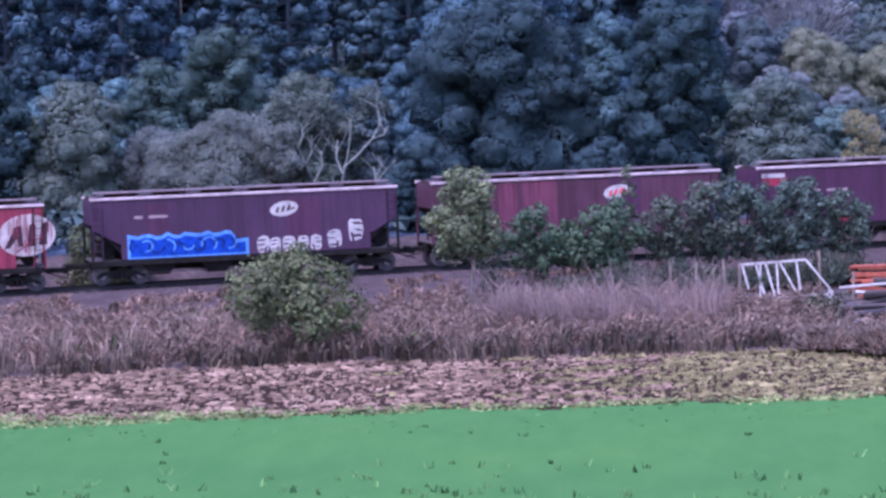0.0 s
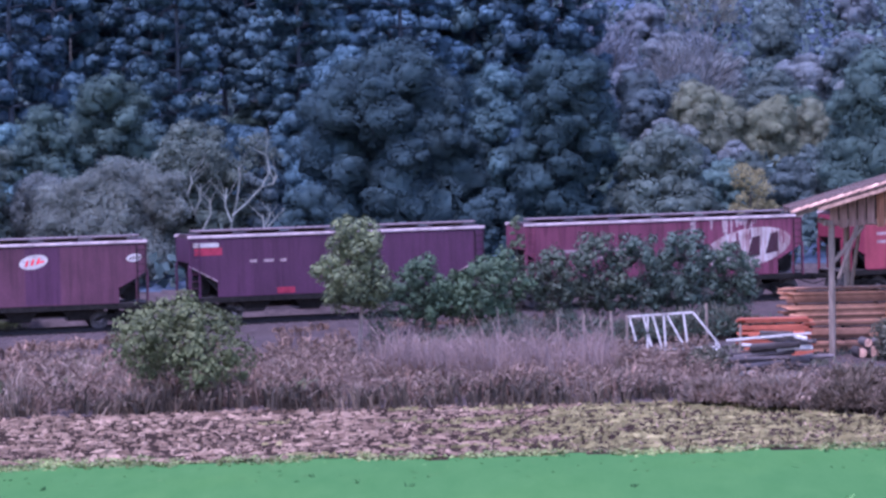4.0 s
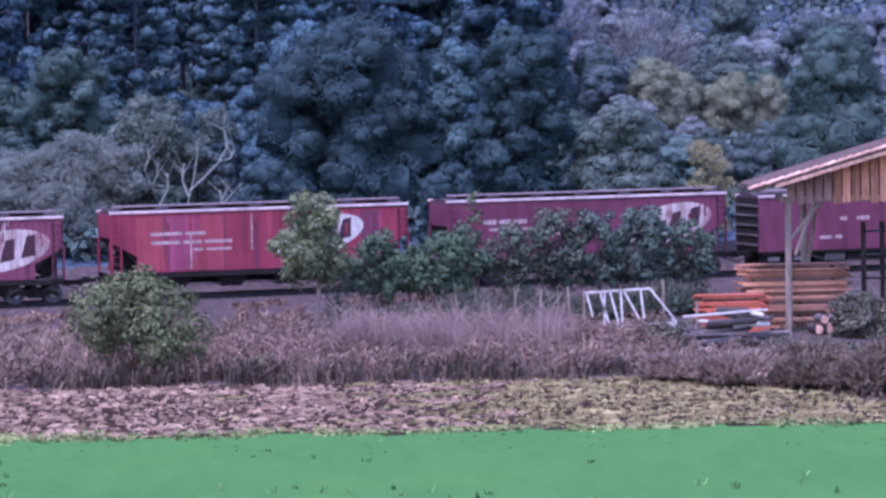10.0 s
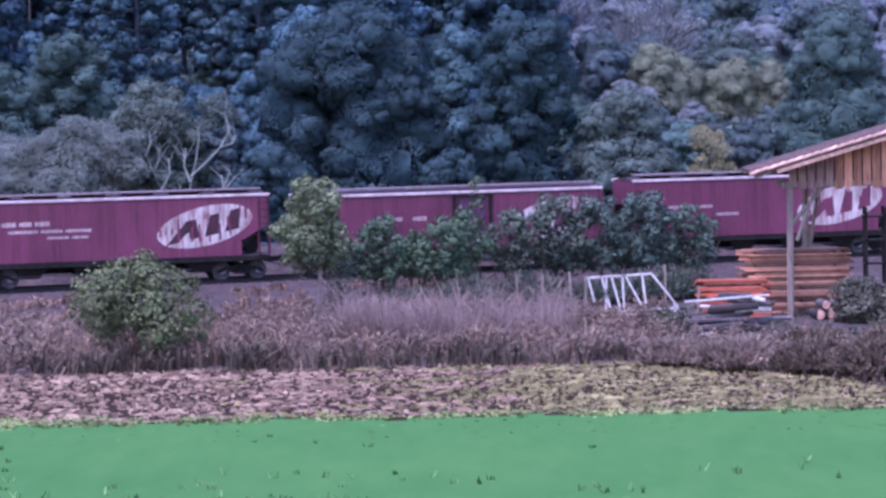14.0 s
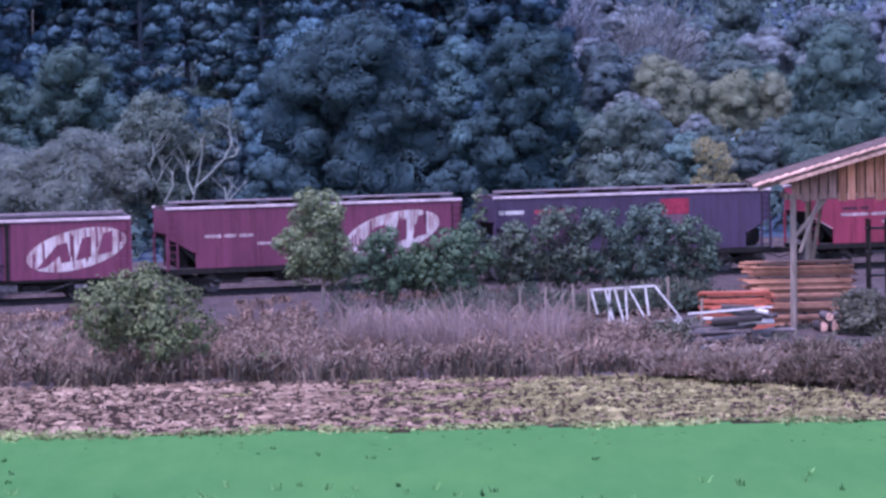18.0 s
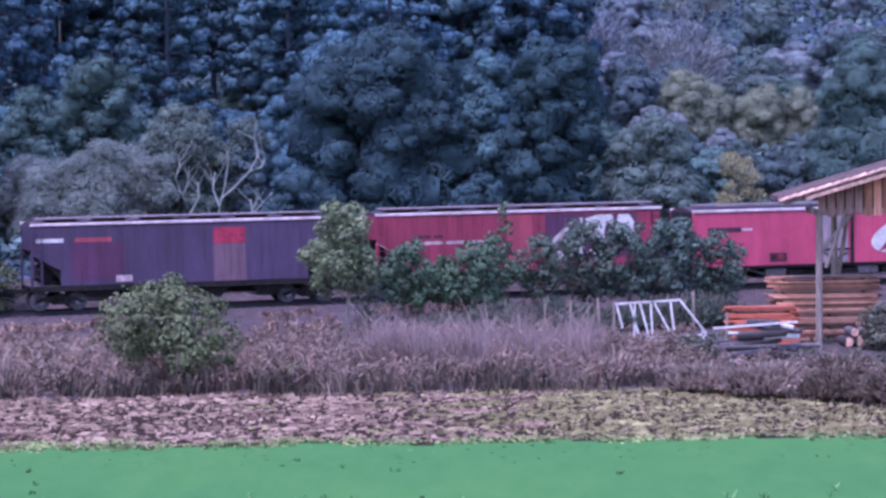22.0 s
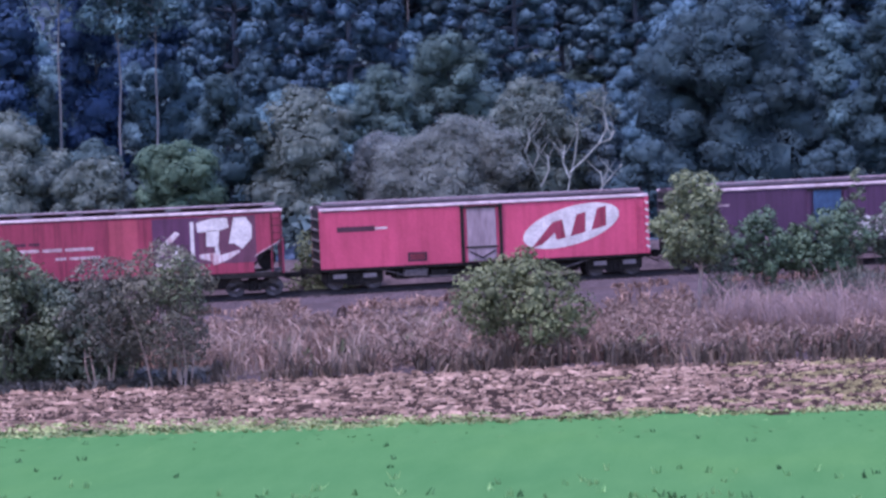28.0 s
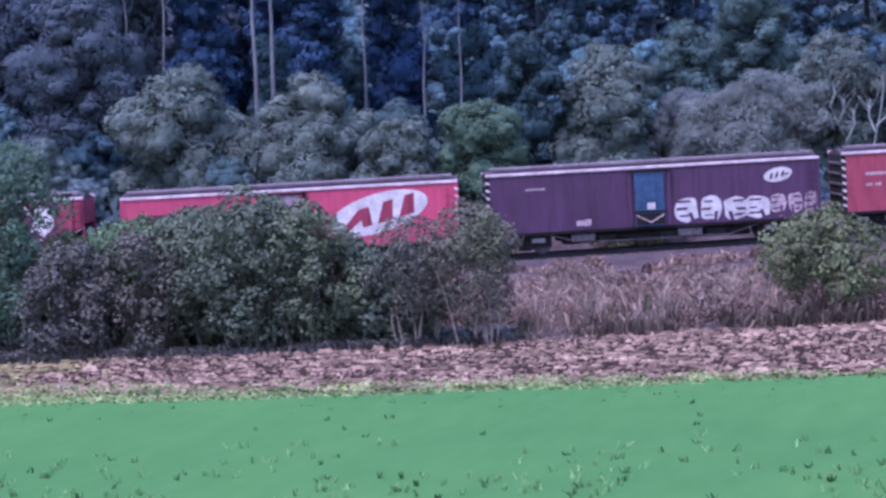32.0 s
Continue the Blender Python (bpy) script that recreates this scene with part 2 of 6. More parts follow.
M_LEAF_HEDGE = leafy("hedge_leaves", (0.040, 0.053, 0.037), (0.129, 0.157, 0.097), tree_vary=0.12, see_through=0.18, even=0.4)
M_LEAF_BROWN = leafy("reddish_brown_dry_leaves", (0.038, 0.037, 0.032), (0.128, 0.111, 0.093), tree_vary=0.08, see_through=0.18, even=0.4)
M_LEAF_DUSK = leafy("thin_grey_green_leaves", (0.048, 0.066, 0.054), (0.137, 0.180, 0.145), tree_vary=0.05, spec=0.1, see_through=0.18)
M_LEAF_BARE = leafy("sparse_grey_brown_leaves", (0.066, 0.062, 0.052), (0.19, 0.175, 0.135), tree_vary=0.05, see_through=0.25, spec=0.1)
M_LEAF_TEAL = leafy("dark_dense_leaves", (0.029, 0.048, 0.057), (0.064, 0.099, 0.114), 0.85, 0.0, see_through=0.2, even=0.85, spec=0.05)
M_LEAF_DOME = leafy("fine_grey_green_leaves", (0.045, 0.070, 0.067), (0.100, 0.144, 0.136), 0.85, 0.0, 0.2, 0.05, even=0.75)
M_LEAF_OLIVE = leafy("olive_grey_leaves", (0.064, 0.080, 0.071), (0.149, 0.175, 0.155), 0.85, 0.0, 0.2, 0.05, even=0.4)
M_LEAF_GREEN = leafy("fresh_green_leaves", (0.048, 0.085, 0.060), (0.145, 0.205, 0.14), 0.8, 0.0, 0.35, 0.08, even=0.35)
M_REDFADE = grainy("faded_red_marking", (0.27, 0.028, 0.055), 0.6, 3, 0.35)
M_LEAF_THIN = leafy("thin_dusty_leaves", (0.065, 0.080, 0.046), (0.222, 0.247, 0.121), tree_vary=0.05, see_through=0.18)
M_OLDWHITE = grainy("worn_whitewash", (0.46, 0.40, 0.40), 0.8, 9, 0.3)
M_LEAF_LIGHT = leafy("light_leaves", (0.038, 0.047, 0.024), (0.204, 0.219, 0.107), see_through=0.18, spec=0.2, tree_vary=0.04, even=0.4)
M_LEAF_TAN = leafy("autumn_leaves", (0.128, 0.138, 0.106), (0.233, 0.243, 0.178), tree_vary=0.04, even=0.75, spec=0.05)
# grey and blue-grey hill leaves, bluish from haze put into the colour
M_LEAF_GREY = leafy("grey_leaves", (0.060, 0.081, 0.086), (0.143, 0.183, 0.189), tree_vary=0.1, even=0.75, spec=0.08, tone=0.25, see_through=0.2)
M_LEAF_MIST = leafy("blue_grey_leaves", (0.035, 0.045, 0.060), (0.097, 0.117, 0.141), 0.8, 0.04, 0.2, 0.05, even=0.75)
M_LEAF_YELLOW = leafy("yellow_leaves", (0.204, 0.184, 0.095), (0.374, 0.323, 0.161), even=0.5, spec=0.2)
# tufts tinted with the blue of distant haze
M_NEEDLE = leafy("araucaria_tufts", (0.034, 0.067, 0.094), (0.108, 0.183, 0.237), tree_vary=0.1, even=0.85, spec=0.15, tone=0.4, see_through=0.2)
M_LEAF_LILAC = leafy("lilac_grey_foliage", (0.134, 0.149, 0.168), (0.270, 0.295, 0.332), tree_vary=0.08, even=0.75, spec=0.05)
M_TWIG = leafy("bare_twigs", (0.072, 0.074, 0.074), (0.185, 0.187, 0.19), 0.9, 0.2, 0.0)
# underframe grime; also the painted shadow on the box wagons' ends
M_STEEL_DARK = grainy("grimy_underframe", (0.014, 0.011, 0.011), 0.85, 5, 0.5, 0.0)
M_WHEEL = grainy("worn_wheel_steel", (0.085, 0.072, 0.08), 0.6, 8, 0.4, 0.2)
M_HUB = grainy("pale_greasy_axle_box", (0.26, 0.21, 0.23), 0.6, 8, 0.4)
# rail colour darkened to hold the shadow line below the wagons
M_RAIL = grainy("worn_rail", (0.022, 0.018, 0.021), 0.7, 6, 0.3)
M_BOGIE = grainy("dusty_bogie_casting", (0.085, 0.068, 0.072), 0.8, 6, 0.5)
M_LETTER = grainy("faded_white_lettering", (0.34, 0.235, 0.25), 0.75, 7, 0.45)
M_SLEEPER = grainy("weathered_sleeper", (0.025, 0.02, 0.02), 0.9, 5, 0.4, vary=0.3)
M_WHITE = grainy("chalky_white_paint", (0.44, 0.38, 0.375), 0.7, 9, 0.22)
M_EDGE = grainy("pale_roof_edge", (0.46, 0.34, 0.36), 0.6, 5, 0.3)
M_ROOFMETAL = grainy("dusty_wagon_roof", (0.055, 0.032, 0.040), 0.7, 4, 0.4)
M_DARKMARK = grainy("dark_marking", (0.05, 0.02, 0.03), 0.7, 9, 0.3)
M_BLUE = grainy("blue_spray_paint", (0.010, 0.045, 0.30), 0.5, 4, 0.5)
M_BLUE_LIGHT = grainy("light_blue_spray_paint", (0.10, 0.25, 0.60), 0.5, 4, 0.3)
M_NAVY = grainy("dark_blue_spray_paint", (0.006, 0.014, 0.09), 0.5, 4, 0.4)
M_REDMARK = grainy("bright_red_marking", (0.75, 0.03, 0.06), 0.5, 6, 0.2)
M_GREYDOOR = grainy("grey_door_paint", (0.21, 0.15, 0.17), 0.6, 4, 0.3, stretch=(1.5, 1, 0.3))
M_BLUEDOOR = grainy("blue_door_paint", (0.032, 0.058, 0.11), 0.55, 4, 0.3)
M_TILE_PALE = grainy("pale_weathered_tile", (0.44, 0.25, 0.20), 0.85, 5, 0.4, vary=0.35)
M_WOOD = grainy("weathered_boards", (0.40, 0.175, 0.115), 0.85, 5, 0.4, relief=0.01, stretch=(2, 2, 0.25), vary=0.35)
# darker, greyer copy of the boards with shadow put into the colour
M_SHADED_BOARD = grainy("grey_weathered_boards", (0.20, 0.115, 0.10), 0.85, 5, 0.4, relief=0.01, stretch=(2, 2, 0.25), vary=0.35)
M_SAWN = grainy("fresh_sawn_timber", (0.43, 0.19, 0.125), 0.8, 6, 0.5, stretch=(0.3, 2, 2), vary=0.8)
M_SAWN_RED = grainy("reddish_sawn_timber", (0.34, 0.085, 0.055), 0.8, 6, 0.35, stretch=(0.3, 2, 2), vary=0.5)
M_OLDWOOD = grainy("grey_old_wood", (0.075, 0.058, 0.062), 0.9, 6, 0.4, stretch=(0.4, 2, 2), vary=0.75)
M_POST = grainy("grey_brown_post", (0.22, 0.16, 0.14), 0.9, 6, 0.4, stretch=(2, 2, 0.3))
M_TILE = grainy("clay_roof_tile", (0.075, 0.046, 0.044), 0.85, 5, 0.4, vary=0.35)
# near-black for painted shade in gaps, and for the dark metal rack
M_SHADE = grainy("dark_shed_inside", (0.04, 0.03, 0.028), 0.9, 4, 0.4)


# ---- mesh building ----
class Build:
    """Gathers vertices and faces of one mesh."""

    def __init__(self):
        self.v, self.f = [], []

    def add(self, verts, faces):
        k = len(self.v)
        self.v += [tuple(p) for p in verts]
        self.f += [tuple(i + k for i in f) for f in faces]
        return self

    def box(self, c, s, m=None, ch=0.0):
        """A box of size s round c, its edges chamfered by ch."""
        hx, hy, hz = s[0] / 2, s[1] / 2, s[2] / 2
        if ch:
            bm = bmesh.new()
            bmesh.ops.create_cube(bm, size=1, matrix=Matrix.Diagonal((*s, 1)))
            bmesh.ops.bevel(bm, geom=bm.edges[:], offset=ch, segments=1, affect="EDGES")
            vs, fs = [v.co.copy() for v in bm.verts], [[v.index for v in f.verts] for f in bm.faces]
            bm.free()
        else:
            vs = [Vector((x, y, z)) for x in (-hx, hx) for y in (-hy, hy) for z in (-hz, hz)]
            fs = [(0, 1, 3, 2), (4, 6, 7, 5), (0, 4, 5, 1), (2, 3, 7, 6), (0, 2, 6, 4), (1, 5, 7, 3)]
        if m is not None:
            vs = [m @ v for v in vs]
        return self.add([v + Vector(c) for v in vs], fs)

    def tube(self, a, b, r0, r1=None, n=6):
        """A tapered round bar from a to b."""
        r1 = r0 if r1 is None else r1
        a, b = Vector(a), Vector(b)
        q = (b - a).to_track_quat("Z", "Y")
        vs = []
        for p, r in ((a, r0), (b, r1)):
            vs += [p + q @ Vector((r * math.cos(2 * math.pi * i / n), r * math.sin(2 * math.pi * i / n), 0)) for i in range(n)]
        fs = [(i, (i + 1) % n, n + (i + 1) % n, n + i) for i in range(n)]
        fs += [tuple(range(n - 1, -1, -1)), tuple(range(n, 2 * n))]
        return self.add(vs, fs)

    def plate(self, pts, y0, y1):
        """A flat polygon of (x, z) points, between two depths y0 (front) and y1."""
        n = len(pts)
        vs = [(x, y0, z) for x, z in pts] + [(x, y1, z) for x, z in pts]
        fs = [tuple(range(n)), tuple(range(2 * n - 1, n - 1, -1))]
        fs += [((i + 1) % n, i, n + i, n + (i + 1) % n) for i in range(n)]
        return self.add(vs, fs)

    def slab(self, pts, x0, x1):
        """A polygon of (y, z) points drawn out from x0 to x1."""
        n = len(pts)
        vs = [(x0, y, z) for y, z in pts] + [(x1, y, z) for y, z in pts]
        fs = [tuple(range(n)), tuple(range(2 * n - 1, n - 1, -1))]
        fs += [((i + 1) % n, i, n + i, n + (i + 1) % n) for i in range(n)]
        return self.add(vs, fs)

    def mesh(self, name, mat):
        me = bpy.data.meshes.new(name)
        me.from_pydata(self.v, [], self.f)
        me.materials.append(mat)
        me.update()
        return me


def part(name, b, mat, parent=None, label="", m=None):
    ob = new(name, b.mesh(name, mat) if isinstance(b, Build) else b)
    if parent is not None:
        ob.parent = parent
    if m is not None:
        ob.matrix_basis = m
    if label:
        ob["label"] = label
    return ob


def thing(name, label, category, group="", kind="", m=None):
    ob = new(name)
    if m is not None:
        ob.matrix_basis = m
    return tagged(ob, label, category, group, kind)


def array_mesh(name, quads, mat):
    """A mesh of loose quads from an array (n, 4, 3)."""
    q = np.asarray(quads, dtype=np.float32)
    n = len(q)
    me = bpy.data.meshes.new(name)
    me.vertices.add(4 * n)
    me.vertices.foreach_set("co", q.reshape(-1))
    me.loops.add(4 * n)
    me.loops.foreach_set("vertex_index", np.arange(4 * n, dtype=np.int32))
    me.polygons.add(n)
    me.polygons.foreach_set("loop_start", np.arange(0, 4 * n, 4, dtype=np.int32))
    me.polygons.foreach_set("loop_total", np.full(n, 4, dtype=np.int32))
    me.materials.append(mat)
    me.update(calc_edges=True)
    return me


def crown_mesh(name, quads, puffs, mat, rng):
    """Loose leaf quads together with small rounded puffs (x, y, z, r), smooth-shaded."""
    q = np.asarray(quads, dtype=np.float32).reshape(-1, 4, 3)
    p = np.asarray(puffs, dtype=np.float32).reshape(-1, 4)
    a = np.arange(6) * math.pi / 3
    ring = lambda lat: np.stack([np.cos(a) * math.cos(lat), np.sin(a) * math.cos(lat), np.full(6, math.sin(lat))], 1)
    ball = np.concatenate([[(0, 0, 1)], ring(0.5), ring(-0.5), [(0, 0, -1)]])
    v = p[:, None, :3] + ball[None] * p[:, None, 3:] * rng.uniform(0.45, 0.95, (len(p), 14, 1)) * np.array((1.0, 1.0, 0.85))
    k = np.arange(6)
    n = (k + 1) % 6
    tri = np.concatenate([np.stack([np.zeros(6), 1 + k, 1 + n], 1), np.stack([np.full(6, 13), 7 + n, 7 + k], 1)]).astype(int)
    mid = np.stack([1 + k, 7 + k, 7 + n, 1 + n], 1)
    off = 4 * len(q) + 14 * np.arange(len(p))[:, None, None]
    loops = np.concatenate([np.arange(4 * len(q)), (tri[None] + off).reshape(-1), (mid[None] + off).reshape(-1)]).astype(np.int32)
    total = np.concatenate([np.full(len(q), 4), np.full(12 * len(p), 3), np.full(6 * len(p), 4)]).astype(np.int32)
    me = bpy.data.meshes.new(name)
    co = np.concatenate([q.reshape(-1, 3), v.reshape(-1, 3)]).astype(np.float32)
    me.vertices.add(len(co))
    me.vertices.foreach_set("co", co.reshape(-1))
    me.loops.add(len(loops))
    me.loops.foreach_set("vertex_index", loops)
    me.polygons.add(len(total))
    me.polygons.foreach_set("loop_start", np.concatenate([[0], np.cumsum(total)[:-1]]).astype(np.int32))
    me.polygons.foreach_set("loop_total", total)
    me.materials.append(mat)
    me.update(calc_edges=True)
    me.polygons.foreach_set("use_smooth", np.ones(len(total), dtype=bool))
    return me


def unit(v):
    return v / np.maximum(np.linalg.norm(v, axis=-1, keepdims=True), 1e-6)


def leaves(rng, centres, normals, length, width):
    """Pointed leaf quads at the centres, facing roughly along the normals."""
    n = len(centres)
    side = unit(np.cross(normals, unit(rng.normal(size=(n, 3)))))
    along = unit(np.cross(side, normals))
    L = (length * rng.uniform(0.6, 1.3, (n, 1)))
    W = (width * rng.uniform(0.6, 1.3, (n, 1)))
    fold = normals * W * 0.35
    return np.stack([centres - along * L / 2, centres + side * W / 2 + fold, centres + along * L / 2, centres - side * W / 2 + fold], 1)


def core_quads():
    """The 24 quads of a rounded cube, the dense heart of a clump of leaves."""
    out = []
    for ax in range(3):
        for s in (-1, 1):
            for i in (-1, 0):
                for j in (-1, 0):
                    q = []
                    for a, b in ((0, 0), (1, 0), (1, 1), (0, 1)):
                        v = [0, 0, 0]
                        v[ax], v[(ax + 1) % 3], v[(ax + 2) % 3] = s, i + a, j + b
                        v = np.array(v, dtype=float)
                        q.append(v / np.linalg.norm(v))
                    out.append(q if s > 0 else q[::-1])
    return np.array(out)


CORE = core_quads()


def clumps(rng, balls, per, length, width, inner=0.4, core=0.6):
    """Leaves on the shells of balls (x, y, z, r); more on the upper side."""
    balls = np.asarray(balls, dtype=float)
    out = []
    for x, y, z, r in balls:
        k = max(6, int(per * r * r))
        d = unit(rng.normal(size=(k, 3)) + np.array((0, 0, 0.25)))
        rad = r * rng.uniform(inner, 1.05, (k, 1)) * (1 + 0.18 * np.sin(5 * d[:, :1] + x) * np.cos(4 * d[:, 1:2] + y))
        c = np.array((x, y, z)) + d * rad * np.array((1, 1, 0.85))
        nm = unit(d + np.array((0, 0, 0.3)) + 0.5 * rng.normal(size=(k, 3)))
        out.append(leaves(rng, c, nm, length, width))
        out.append(CORE * (core * r * rng.uniform(0.9, 1.1, (24, 1, 1))) + np.array((x, y, z - 0.08 * r)))
    return np.concatenate(out)


def lobes(rng, balls, count, lo=0.36, hi=0.6):
    """Smaller rounded masses on the upper and outer sides of larger ones; returns both."""
    b = np.asarray(balls, dtype=float)
    if not count:
        return b
    d = unit(rng.normal(size=(len(b), count, 3)) + np.array((0, 0, 0.5)))
    r = b[:, None, 3:] * rng.uniform(lo, hi, (len(b), count, 1))
    c = b[:, None, :3] + d * (b[:, None, 3:] - 0.25 * r) * np.array((1.0, 1.0, 0.85))
    return np.concatenate([b, np.concatenate([c, r], 2).reshape(-1, 4)])


def coat(rng, balls, leaf, cover=1.0, jitter=0.35, flat=0.85, heart=0.8, slim=0.7, spread=0.06):
    """Leaves laid over the outside of the masses (x, y, z, r), none where one mass lies within another; and their hearts."""
    b = np.asarray(balls, dtype=float)
    k = np.maximum((cover * 4 * math.pi * b[:, 3] ** 2 / (leaf * leaf * slim)).astype(int), 5)
    i = np.repeat(np.arange(len(b)), k)
    d = unit(rng.normal(size=(len(i), 3)) + np.array((0, 0, 0.25)))
    wave = 1 + 0.15 * np.sin(5 * d[:, :1] + b[i, :1] * 3) * np.cos(6 * d[:, 1:2] + b[i, 1:2] * 3) + 0.1 * np.sin(9 * d[:, 2:] + b[i, 2:3] * 5)
    c = b[i, :3] + d * b[i, 3:] * rng.uniform(1 - 2.5 * spread, 1 + spread, (len(i), 1)) * wave * np.array((1, 1, flat))
    keep = np.ones(len(i), dtype=bool)
    for j, (x, y, z, r) in enumerate(b):
        g = (c - np.array((x, y, z))) / np.array((r, r, r * flat))
        keep &= ((g * g).sum(1) > 0.74) | (i == j)
    c, d = c[keep], d[keep]
    nm = unit(d * np.array((1, 1, 1 / flat)) + np.array((0, 0, 0.2)) + jitter * rng.normal(size=d.shape))
    hearts = b * np.array((1, 1, 1, heart)) if heart else np.zeros((0, 4))
    return leaves(rng, c, nm, leaf, leaf * slim), hearts


def lumps(rng, p, z, length, depth, height):
    """Uneven clods lying on the ground: ten corners each, as quads sharing a soft outline."""
    n = len(p)
    a = np.arange(6) * math.pi / 3
    yaw = rng.normal(0, 0.3, (n, 1))
    base = np.stack([np.cos(a), np.sin(a)], 1)
    r = rng.uniform(0.45, 1.35, (n, 6))
    bx, by = base[None, :, 0] * length[:, None] * r, base[None, :, 1] * depth[:, None] * r
    ring = np.stack([bx * np.cos(yaw) - by * np.sin(yaw), bx * np.sin(yaw) + by * np.cos(yaw), np.full((n, 6), -0.02)], 2)
    top = ring * np.array((0.55, 0.55, 0)) + rng.normal(0, 0.02, (n, 6, 3))
    top[:, :, 2] = height[:, None] * rng.uniform(0.45, 1.3, (n, 6))
    v = np.concatenate([ring, top], 1) + np.column_stack([p, z])[:, None]
    k = np.arange(6)
    side = np.stack([k, (k + 1) % 6, 6 + (k + 1) % 6, 6 + k], 1)
    cap = np.array([(6, 7, 8, 9), (6, 9, 10, 11)])
    return v, np.concatenate([side, cap])


def lump_mesh(name, v, faces, mat):
    n, m = v.shape[:2]
    f = (faces[None] + m * np.arange(n)[:, None, None]).reshape(-1, 4)
    me = bpy.data.meshes.new(name)
    me.from_pydata(v.reshape(-1, 3).tolist(), [], f.tolist())
    me.materials.append(mat)
    me.update()
    return me


def blades(rng, roots, height, width, lean=0.3):
    """Grass blades: narrow tapering quads that rise from the roots."""
    n = len(roots)
    a = rng.uniform(0, 2 * math.pi, n)
    side = np.stack([np.cos(a), np.sin(a), np.zeros(n)], 1)
    h = np.asarray(height).reshape(-1, 1) * rng.uniform(0.6, 1.25, (n, 1))
    tip = roots + np.concatenate([rng.normal(0, lean, (n, 2)) * h, h], 1)
    w = width * rng.uniform(0.6, 1.4, (n, 1))
    return np.stack([roots - side * w / 2, roots + side * w / 2, tip + side * w * 0.2, tip - side * w * 0.2], 1)


def bent_blades(rng, roots, height, width, lean=0.5):
    """Grass blades that rise and then droop to one side: two quads each."""
    n = len(roots)
    a = rng.uniform(0, 2 * math.pi, n)
    side = np.stack([np.cos(a), np.sin(a), np.zeros(n)], 1)
    h = np.asarray(height).reshape(-1, 1) * rng.uniform(0.6, 1.25, (n, 1))
    way = rng.normal(0, lean, (n, 2)) * h
    mid = roots + np.concatenate([way * 0.35, h * 0.68], 1)
    tip = roots + np.concatenate([way * 1.1, h * rng.uniform(0.75, 1.0, (n, 1))], 1)
    w = width * rng.uniform(0.6, 1.4, (n, 1))
    low = np.stack([roots - side * w * 0.4, roots + side * w * 0.4, mid + side * w * 0.5, mid - side * w * 0.5], 1)
    top = np.stack([mid - side * w * 0.5, mid + side * w * 0.5, tip + side * w * 0.12, tip - side * w * 0.12], 1)
    return np.concatenate([low, top])


# ---- ground: one sheet from the camera's slope to the hill and beyond ----
def sheet(xs, ys, name, zfun=ground_z):
    vs = [(x, y, zfun(x, y)) for y in ys for x in xs]
    w = len(xs)
    fs = [(j * w + i, j * w + i + 1, (j + 1) * w + i + 1, (j + 1) * w + i) for j in range(len(ys) - 1) for i in range(w - 1)]
    me = bpy.data.meshes.new(name)
    me.from_pydata(vs, [], fs)
    me.update()
    return me


def zone(x, y):
    wob = 0.4 * noise.noise((x * 0.8, y * 0.8, 0))
    if y < crop_edge(x) + wob:
        return 0
    if y < till_edge(x) + wob:
        return 1
    q = y - track_y(x)
    return 2 if q < 9 else 3


gx = [-2500, -1200, -600, -300, -180, -120, -90, -75] + [-65 + 0.7 * i for i in range(144)] + [38, 45, 60, 90, 140, 220, 400, 800, 1500, 2500]
gy = [-1500, -500, -200, -80, -40, -20, 0, 15, 30, 45, 60, 68] + [72 + 0.6 * i for i in range(165)] + [173, 176, 180, 186, 194, 204, 216, 232, 250, 280, 330, 420, 600, 1000, 2000, 4000]
gme = sheet(gx, gy, "ground")
for m in (M_FIELD, M_SOIL, M_EARTH, M_FOREST_FLOOR):
    gme.materials.append(m)
for f in gme.polygons:
    f.material_index = zone(f.center.x, f.center.y)
    f.use_smooth = True
ground = tagged(new("ground", gme), "flat field rising to a wooded hillside", "ground", kind="structure")


# ---- the railway: ballast bed, rails and sleepers ----
def strip(name, s0, s1, step, section, mat):
    """A section of (across, up) points carried along the track."""
    b = Build()
    rows = []
    n = int((s1 - s0) / step)
    for i in range(n + 1):
        s = s0 + i * step
        p, d = on_track(s), (on_track(s + 0.5) - on_track(s - 0.5)).normalized()
        side = Vector((-d.y, d.x, 0)).normalized()
        rows.append([p + side * a + Vector((0, 0, u)) for a, u in section])
    k = len(section)
    b.v = [tuple(p) for r in rows for p in r]
    b.f = [(i * k + j, (i + 1) * k + j, (i + 1) * k + (j + 1) % k, i * k + (j + 1) % k) for i in range(n) for j in range(k)]
    b.f += [tuple(range(k)), tuple(n * k + j for j in range(k - 1, -1, -1))]
    return b.mesh(name, mat)


bed = strip("ballast_bed", -180, 150, 1.5, [(-3.0, -0.62), (-1.7, -0.2), (1.7, -0.2), (3.0, -0.62), (3.0, -0.9), (-3.0, -0.9)], M_BALLAST)
tagged(new("ballast_bed", bed), "dark stone ballast bed under the rails", "track bed", kind="structure")
track = thing("railway_track", "rusty steel railway track on wooden sleepers", "railway track")
RAIL = [(-0.07, -0.16), (0.07, -0.16), (0.07, -0.13), (0.02, -0.11), (0.02, -0.04), (0.036, -0.03), (0.036, 0), (-0.036, 0), (-0.036, -0.03), (-0.02, -0.04), (-0.02, -0.11), (-0.07, -0.13)]
for side in (-1, 1):
    part("rail", strip("rail", -180, 150, 1.5, [(a + side * GAUGE / 2, u) for a, u in RAIL], M_RAIL), M_RAIL, track)
